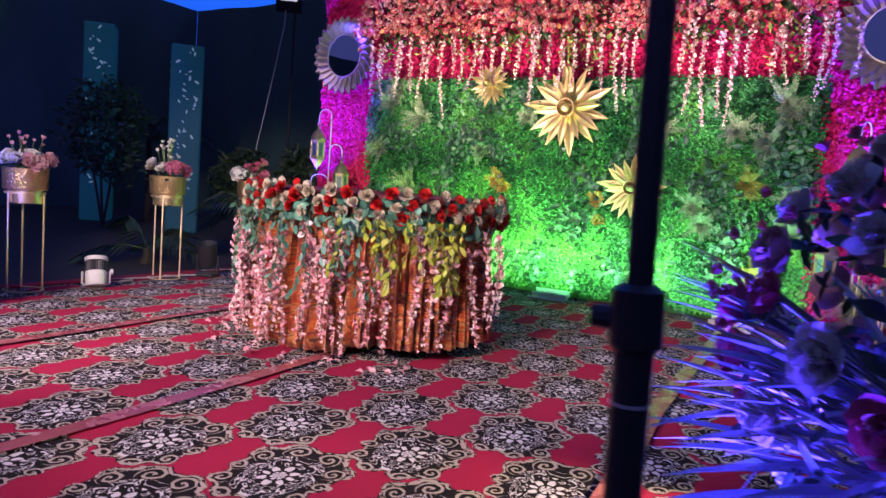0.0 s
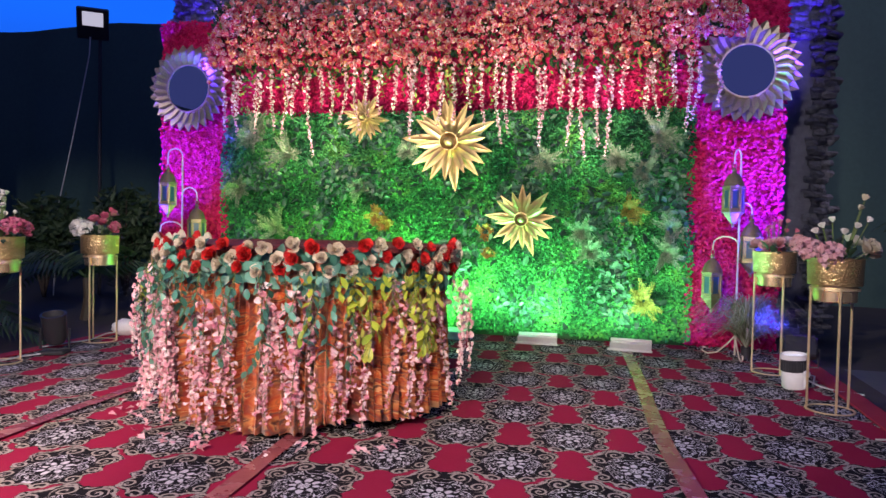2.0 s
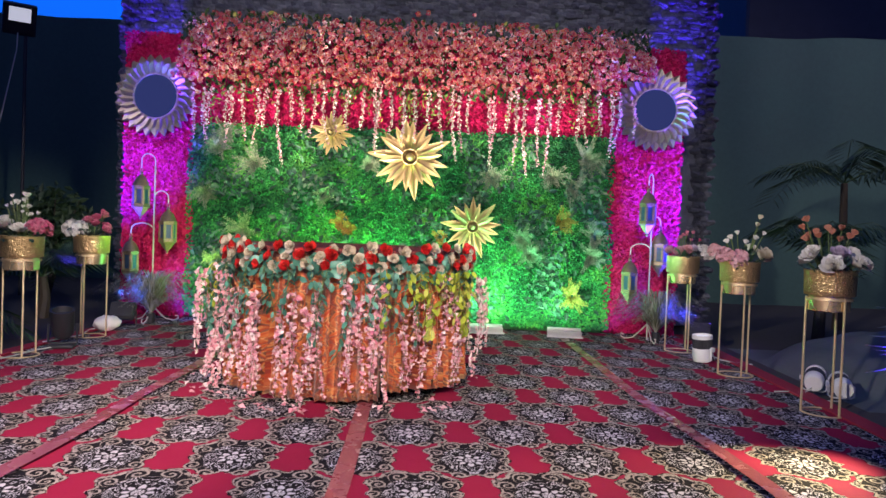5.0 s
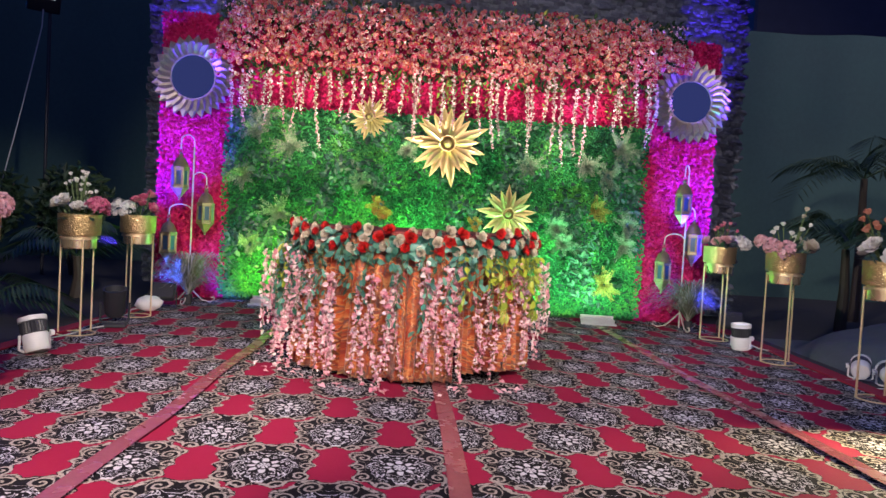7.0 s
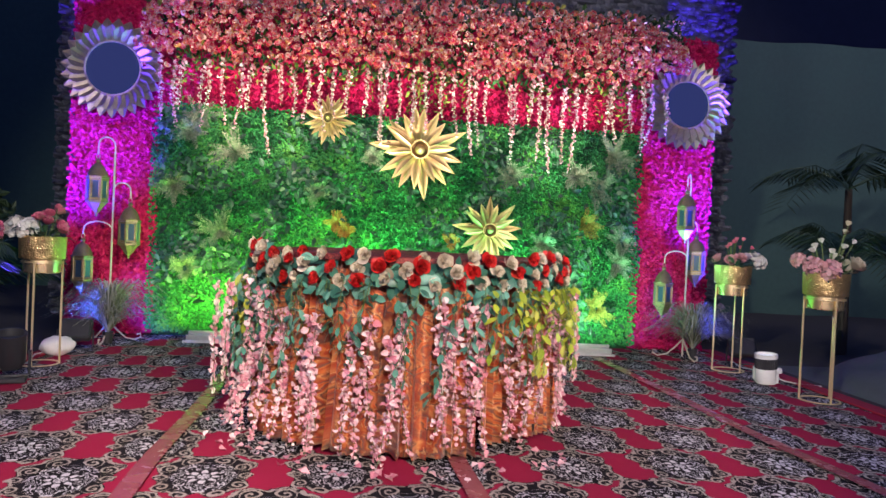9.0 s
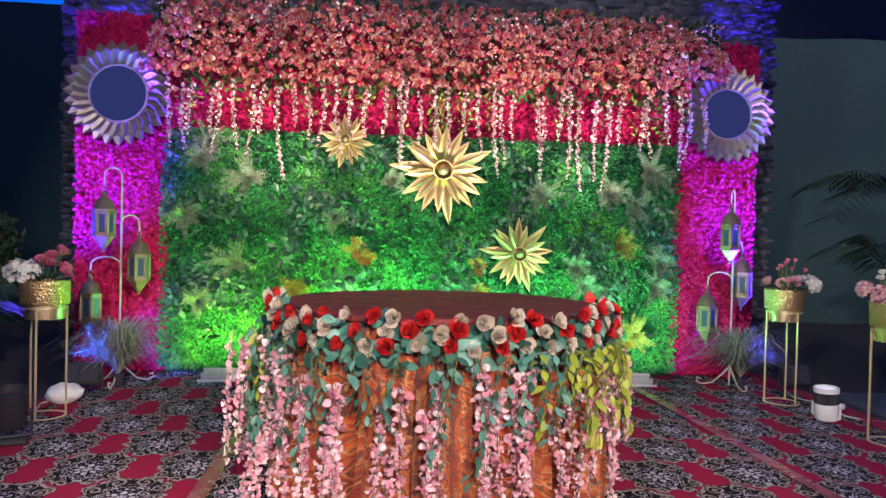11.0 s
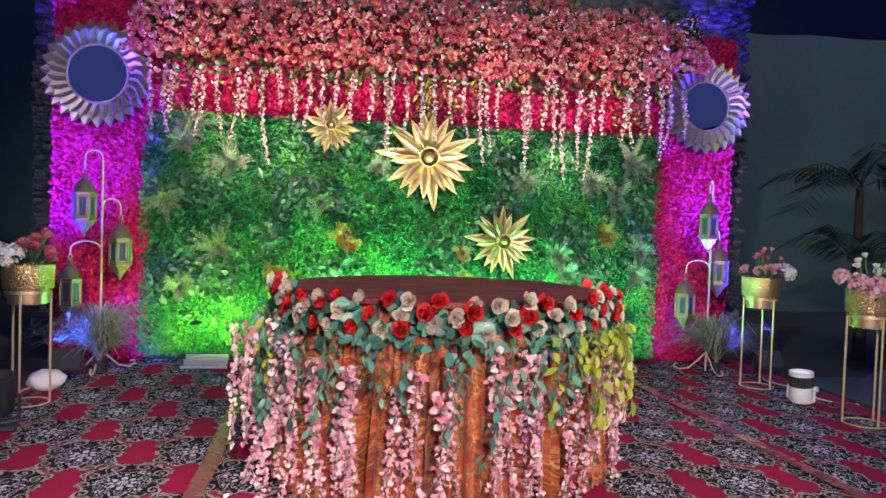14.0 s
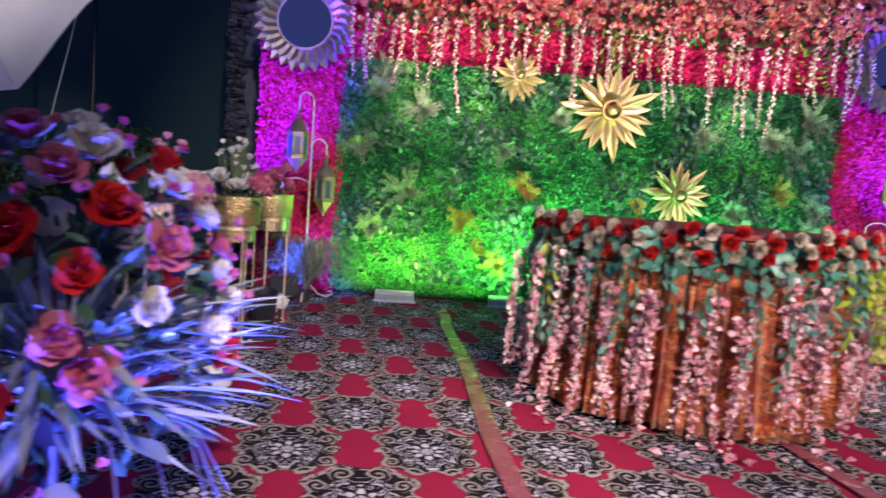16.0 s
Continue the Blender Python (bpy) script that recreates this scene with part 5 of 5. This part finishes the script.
def black_can(x, y, spin, label):
    th = thing("par_light", AT(x, y, 0, 0, 0, spin), label, "stage light", "black stage lights")
    m = AT(0, 0, 0.17, 14, 0, 0)
    part("body", moved(lathe([(0.0, -0.10), (0.05, -0.10), (0.07, -0.07), (0.075, 0.08), (0.08, 0.10), (0.068, 0.10), (0.06, 0.06), (0.0, 0.055)], 24), m), M_BLACKPL, th, smooth=True)
    part("yoke", tube([(-0.09, 0, 0.17), (-0.09, 0, 0.04), (0, 0, 0.03), (0.09, 0, 0.04), (0.09, 0, 0.17)], 0.009, 6), M_BLACKPL, th)
    part("foot", rbox(0.16, 0.13, 0.03, (0, 0, 0.016), 0.008), M_BLACKPL, th)


black_can(-3.74, 3.98, 20, "black stage light on a foot, by the planters")
black_flood(-3.82, 4.99, 10, "black floodlight on a bracket, aimed at the violet column")
black_flood(1.02, 5.22, -10, "black floodlight on a bracket behind a planter")
bm = bmesh.new()
bmesh.ops.create_icosphere(bm, subdivisions=3, radius=1)
bm.verts.ensure_lookup_table()
bag = (np.array([tuple(q.co * (1 + 0.16 * noise.noise(q.co * 2.1) + 0.05 * noise.noise(q.co * 7))) for q in bm.verts]), [tuple(q.index for q in f.verts) for f in bm.faces])
bm.free()
solo("stone_block", bag, M_WHITECLOTH, AT(-3.86, 4.82, 0.058) @ Matrix.Diagonal((0.105, 0.09, 0.064, 1)), "rounded white stone on the carpet edge", "stone", smooth=True)


def washer(x, y, spin, label):
    """A short LED bar in an aluminium trough on two flat feet."""
    th = thing("wall_washer", AT(x, y, 0, 0, 0, spin), label, "LED bar", "LED bars at the leaf wall")
    part("trough", moved(joined(rbox(0.30, 0.010, 0.045, (0, -0.045, 0), 0.003), rbox(0.30, 0.010, 0.045, (0, 0.045, 0), 0.003), rbox(0.30, 0.09, 0.010, (0, 0, -0.02), 0.003)), AT(0, 0, 0.042, 14, 0, 0)), M_ALU, th)
    part("lens_strip", moved(rbox(0.28, 0.075, 0.006, (0, 0, 0.0), 0.002), AT(0, 0, 0.042, 14, 0, 0)), M_ALU, th, "frosted lens strip")
    for sx in (-0.11, 0.11):
        part("foot", rbox(0.02, 0.16, 0.012, (sx, -0.02, 0.010), 0.003), M_ALU, th)
    part("front_bar", rbox(0.32, 0.018, 0.018, (0, -0.11, 0.012), 0.004), M_ALU, th)


washer(-3.08, 5.56, 2, "aluminium LED bar on the carpet, aimed up the leaf wall")
washer(-2.20, 5.62, -2, "aluminium LED bar on the carpet, aimed up the leaf wall")
washer(-1.48, 5.61, 1, "aluminium LED bar on the carpet, aimed up the leaf wall")
washer(-0.76, 5.60, 3, "aluminium LED bar on the carpet, aimed up the leaf wall")
washer(-0.06, 5.55, -4, "aluminium LED bar on the carpet, aimed up the leaf wall")

# ---- the large bouquets near the camera ----
def big_bouquet(x, y, m_side, label, seed, palette):
    """A full round of roses above a skirt of long pale leaves, on an iron pedestal."""
    rng = np.random.default_rng(seed)
    th = thing("pedestal_bouquet", AT(x, y, 0) @ Matrix.Scale(m_side, 4), label, "flowers", "pedestal bouquets")
    part("pedestal", lathe([(0.0, 0.0), (0.14, 0.0), (0.14, 0.015), (0.03, 0.03), (0.02, 0.1), (0.02, 0.34), (0.10, 0.40), (0.12, 0.48), (0.0, 0.48)], 24), M_BLACKPL, th, smooth=True)
    datas = [data_of("rose", heads["rose"], mt, True) for mt in palette]
    for i in range(58):
        zc = 1 - 1.3 * (i + 0.5) / 58
        a = i * 2.39996 + rng.uniform(-0.15, 0.15)
        s = math.sqrt(max(0.0, 1 - zc * zc))
        d = V3((s * math.cos(a), s * math.sin(a), zc))
        p = V3((d.x * 0.31, d.y * 0.31, 0.62 + d.z * 0.33)) * 1.0
        piece("rose", datas[int(rng.integers(len(datas)))], th, Matrix.Translation(p) @ towards(d, rng.uniform(0, 360)) @ Matrix.Scale(rng.uniform(0.7, 1.1), 4))
    ms = []
    for _ in range(420):
        d = V3((rng.normal(), rng.normal(), rng.normal() * 0.8 + 0.2)).normalized()
        p = V3((d.x * 0.29, d.y * 0.29, 0.60 + d.z * 0.31)) * 1.0
        ms.append(Matrix.Translation(p) @ towards(d, rng.uniform(0, 360)) @ AT(0, 0, 0, rng.uniform(20, 70)) @ Matrix.Scale(rng.uniform(0.5, 1.2), 4))
    part("foliage", scattered(petal(0.06, 0.024, -0.2, 0.2, 3), ms), M_DARKLEAF, th, kind="stuff")
    ms = []
    for _ in range(90):
        d = V3((rng.normal(), rng.normal(), rng.normal() * 0.6 + 0.3)).normalized()
        ms.append(Matrix.Translation(V3((d.x * 0.36, d.y * 0.36, 0.64 + d.z * 0.36))) @ towards(d, rng.uniform(0, 360)))
    part("small_buds", scattered(rose(0.016, 7, 2, 35), ms), M_PINKFL, th, "tiny pink buds", kind="stuff")
    blade = data_of("long_leaf", petal(0.37, 0.022, -0.20, 0.5, 7, 0.6, 0.35), M_PALELEAF, True)
    for i in range(270):
        a = rng.uniform(0, 360)
        lift = rng.uniform(2, 46)
        piece("long_leaf", blade, th, AT(0, 0, 0.49 + rng.uniform(-0.09, 0.08), 0, 0, a) @ AT(0, 0.10, 0, lift, rng.uniform(-25, 25)) @ Matrix.Scale(rng.uniform(0.7, 1.08), 4))
    broad = data_of("broad_leaf", petal(0.13, 0.055, -0.2, 0.2, 5), M_PALELEAF, True)
    for i in range(14):
        a = 360 * i / 14 + rng.uniform(-8, 8)
        piece("broad_leaf", broad, th, AT(0, 0, 0.36 + rng.uniform(-0.04, 0.06), 0, 0, a) @ AT(0, 0.22, 0, rng.uniform(-10, 15)))
    tw = []
    for i in range(26):
        a = rng.uniform(0, 6.28)
        tw.append(tube([(0.05 * math.cos(a), 0.05 * math.sin(a), 0.4), (0.25 * math.cos(a), 0.25 * math.sin(a), 0.36 + rng.uniform(-0.05, 0.1)), (0.34 * math.cos(a), 0.34 * math.sin(a), 0.22 + rng.uniform(-0.1, 0.1))], 0.003, 4))
    part("twigs", joined(*tw), M_BROWNSTEM, th, kind="stuff")


big_bouquet(-3.62, 1.55, 1.0, "large bouquet of white and red roses with pale leaves, lit blue", 31, [M_WHITEFL, M_WHITEFL, M_REDROSE, M_PINKFL])
big_bouquet(0.90, 1.50, 1.06, "large bouquet of pink and white roses drowned in blue light", 32, [M_WHITEFL, M_PINKFL, M_PALEPINK])

light_stand = thing("light_stand", AT(0.612, 0.74, 0, 0, -1.2, 0) @ Matrix.Diagonal((1, 1, 0.972, 1)), "black telescopic light stand on the carpet", "light stand")
part("upper_pole", tube([(0, 0, 0.80), (0, 0, 1.5), (0, 0, 2.3)], 0.011, 14), M_BLACKPL, light_stand)
part("lower_pole", tube([(0, 0, 0.05), (0, 0, 0.5), (0, 0, 0.80)], 0.0155, 14), M_BLACKPL, light_stand)
part("collar", lathe([(0.017, 0.775), (0.021, 0.78), (0.021, 0.825), (0.013, 0.83)], 18), M_BLACKPL, light_stand)
part("knob", tube([(-0.018, 0, 0.80), (-0.035, 0, 0.80)], 0.010, 10), M_BLACKPL, light_stand)
part("ring_mark", lathe([(0.0158, 0.730), (0.0162, 0.730), (0.0162, 0.733), (0.0158, 0.733)], 18), M_ALU, light_stand)
for i in range(3):
    a = 2 * math.pi * i / 3 + 0.3
    part("leg", tube([(0.015 * math.cos(a), 0.015 * math.sin(a), 0.30), (0.24 * math.cos(a), 0.24 * math.sin(a), 0.016)], 0.009, 8), M_BLACKPL, light_stand)
part("head", rbox(0.22, 0.1, 0.18, (0, 0, 2.38), 0.015), M_BLACKPL, light_stand)

# ---- beyond the carpet ----
umb = thing("photo_umbrella", AT(-4.3, 2.0, 0), "white cloth photo umbrella on a black light stand", "umbrella")
part("pole", tube([(0, -0.06, 0.10), (0, -0.06, 0.9), (0, -0.06, 1.62)], 0.014, 10), M_BLACKPL, umb)
for i in range(3):
    a = 2 * math.pi * i / 3 + 0.9
    part("leg", tube([(0.01, -0.06, 0.35), (0.3 * math.cos(a), 0.3 * math.sin(a) - 0.06, -0.022)], 0.009, 8), M_BLACKPL, umb)
AXIS = Matrix.Translation((0, 0, 1.55)) @ towards((-0.31, 0.95, 0.05), 12)
vs, fc = [], []
for side_z in (0.0, 0.004):
    for j in range(7):
        t = j / 6
        for i in range(64):
            a = 2 * math.pi * i / 64
            sc = 1 - 0.09 * t * abs(math.sin(4 * a))
            vs.append((0.58 * t * math.cos(a) * sc, 0.58 * t * math.sin(a) * sc, 0.18 - 0.20 * t ** 1.8 + side_z))
for s0 in (0, 448):
    for j in range(6):
        for i in range(64):
            k = (i + 1) % 64
            q = (s0 + j * 64 + i, s0 + j * 64 + k, s0 + j * 64 + 64 + k, s0 + j * 64 + 64 + i)
            fc.append(q if s0 else tuple(reversed(q)))
part("canopy", moved((np.array(vs), fc), AXIS), M_WHITECLOTH, umb, "white cloth canopy", True)
part("shaft", moved(tube([(0, 0, -0.35), (0, 0, 0.18)], 0.005, 8), AXIS), M_ALU, umb)
for i in range(8):
    a = math.pi / 4 * i
    part("rib", moved(tube([(0.56 * t * math.cos(a), 0.56 * t * math.sin(a), 0.168 - 0.20 * t ** 1.8) for t in (0.02, 0.35, 0.7, 1)], 0.003, 5), AXIS), M_ALU, umb)

FL = (-6.2, 7.2)
flood = thing("pole_floodlight", AT(FL[0], FL[1], 0), "black LED floodlight on a tall thin pole", "floodlight")
part("pole", tube([(0.0, 0.12, -0.03), (0.0, 0.12, 3.3)], 0.02, 8), M_BLACKPL, flood)
part("body", moved(rbox(0.34, 0.07, 0.36, (0, 0, 0), 0.012), AT(0, 0, 3.16, 28, 0, 38)), M_BLACKPL, flood)
part("face", moved(rbox(0.22, 0.006, 0.16, (0, -0.037, 0.06), 0.002), AT(0, 0, 3.16, 28, 0, 38)), M_LEDFACE, flood)
part("bracket", tube([(0, 0.12, 3.16), (0, 0.0, 3.16)], 0.012, 6), M_BLACKPL, flood)
part("cable", tube([(0.05, -0.1, 2.98), (0.04, -0.1, 2.78), (-0.12, -0.15, 1.9), (-0.3, -0.2, 1.0), (-0.36, -0.2, -0.02)], 0.007, 6), M_CABLE, flood, "pale hanging cable")


def pillar(x, y, h, label, seed):
    th = thing("lit_pillar", AT(x, y, 0, 0, 0, 50), label, "pillar", "lit pillars")
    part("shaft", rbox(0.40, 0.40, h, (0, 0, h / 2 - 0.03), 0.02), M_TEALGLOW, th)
    rng = np.random.default_rng(seed)
    ms = []
    for k in range(70):
        fx = rng.integers(2)
        u, zz = rng.uniform(-0.13, 0.13), rng.uniform(0.5, h - 0.1)
        ms.append((AT(u, -0.203, zz, 90, 0, 0) if fx else AT(-0.203, u, zz, 90, 0, -90)) @ AT(0, 0, 0, 0, 0, rng.uniform(0, 360)) @ Matrix.Scale(rng.uniform(0.5, 1.3), 4))
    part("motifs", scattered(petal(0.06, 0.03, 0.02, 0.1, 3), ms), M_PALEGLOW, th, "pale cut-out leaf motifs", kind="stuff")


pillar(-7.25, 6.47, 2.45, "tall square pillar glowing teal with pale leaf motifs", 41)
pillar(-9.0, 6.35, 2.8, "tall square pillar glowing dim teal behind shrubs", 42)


def palm(x, y, h, n, L, label, seed, base_spin=0):
    rng = np.random.default_rng(seed)
    th = thing("palm", AT(x, y, 0), label, "palm", "palms behind the carpet")
    part("trunk", tube([(0, 0, -0.03), (0.02, 0.01, h * 0.5), (0.0, 0.0, h)], 0.06, 9, 0.6), M_BROWNSTEM, th)
    for i in range(n):
        a = 360 * i / n + rng.uniform(-20, 20) + base_spin
        up = rng.uniform(20, 70)
        pts, ms = [], []
        for k in range(17):
            t = k / 16
            pts.append((0, L * t * math.cos(radians(up)) * (1 - 0.1 * t), L * (t * math.sin(radians(up)) - 0.62 * t * t)))
            if k > 2:
                for sg in (-1, 1):
                    ms.append(AT(*pts[-1], -25, 0, sg * 55) @ Matrix.Scale(1.2 - 0.75 * abs(t - 0.45), 4))
        part("frond", moved(joined(tube(pts[::4], 0.008, 4, 0.3), scattered(leaf2(0.36 * L / 1.0 * 0.8, 0.028), ms)), AT(0, 0, h, 0, 0, a)), M_PALM, th)


palm(-4.85, 5.55, 0.35, 9, 0.95, "small dark palm beside the violet column", 51)
palm(-4.75, 4.15, 0.1, 7, 0.8, "low dark palm behind the planters", 52)
palm(2.5, 6.2, 0.8, 10, 1.15, "dark palm in shade beyond the column", 53)
palm(3.2, 7.2, 1.6, 10, 1.3, "tall dark palm in shade beyond the column", 54)
palm(-8.6, 6.9, 1.2, 10, 1.3, "dark palm in front of the fence", 55)


def shrub(x, y, h, r, label, seed):
    rng = np.random.default_rng(seed)
    th = thing("shrub", AT(x, y, 0), label, "shrub", "shrubs by the fence")
    part("stem", joined(*[tube([(0, 0, -0.03), (r * 0.3 * math.cos(a), r * 0.3 * math.sin(a), h * 0.5), (r * 0.6 * math.cos(a), r * 0.6 * math.sin(a), h * 0.85)], 0.02, 5, 0.3) for a in (0.3, 1.7, 2.9, 4.1, 5.4)]), M_BROWNSTEM, th)
    ms = []
    for _ in range(1400):
        d = V3((rng.normal(), rng.normal(), rng.normal())).normalized() * rng.uniform(0.45, 1.0) ** 0.5
        bumpy = 0.75 + 0.5 * noise.noise(d * 2.5 + V3((seed, 0, 0)))
        ms.append(AT(d.x * r * bumpy, d.y * r * bumpy, h * 0.62 + d.z * h * 0.42 * bumpy, rng.uniform(0, 360), rng.uniform(0, 360), 0) @ Matrix.Scale(rng.uniform(0.7, 1.5), 4))
    part("leaves", scattered(leaf2(0.10, 0.045), ms), M_PALM, th, kind="stuff")


shrub(-7.9, 5.75, 2.0, 0.6, "dim leafy shrub before the teal pillar", 61)
shrub(-6.6, 6.9, 1.2, 0.45, "dim leafy shrub by the fence", 62)
shrub(-5.9, 7.4, 1.3, 0.5, "dim leafy shrub by the fence", 63)

vs, fc = [], []
n = 36
for j in range(n + 1):
    for i in range(n + 1):
        u, w = i / n * 2 - 1, j / n * 2 - 1
        e = max(0.0, 1 - (u * u + w * w) ** 0.9)
        vs.append((u * 1.0, w * 1.1, -0.029 + e ** 0.7 * 0.30 * (1 + 0.35 * noise.noise((u * 2, w * 2, 9))) + 0.02 * e * math.sin(u * 14 + w * 5)))
for j in range(n):
    for i in range(n):
        a = j * (n + 1) + i
        fc.append((a, a + 1, a + n + 2, a + n + 1))
solo("tarpaulin", (np.array(vs), fc), M_GREYTARP, AT(2.35, 4.35, 0), "grey-green tarpaulin heaped on the ground beside the carpet", "tarpaulin", smooth=True)
for cx0, cy0, cx1, cy1 in ((-3.9, 3.2, -3.75, 4.0), (-3.95, 4.1, -3.9, 5.0), (0.95, 4.6, 1.0, 5.3)):
    solo("cable", tube([(cx0, cy0, 0.014), (cx0 + 0.08, cy0 * 0.6 + cy1 * 0.4, 0.014), (cx1 - 0.06, cy0 * 0.3 + cy1 * 0.7, 0.014), (cx1, cy1, 0.014)], 0.005, 6), M_CABLE, AT(0, 0, 0), "pale power cable lying on the carpet", "cable", "power cables")

# ---- stones of the wall as single pieces ----
for k, m in near_stones:
    piece("stone", stone_data[k], stone_wall, m)
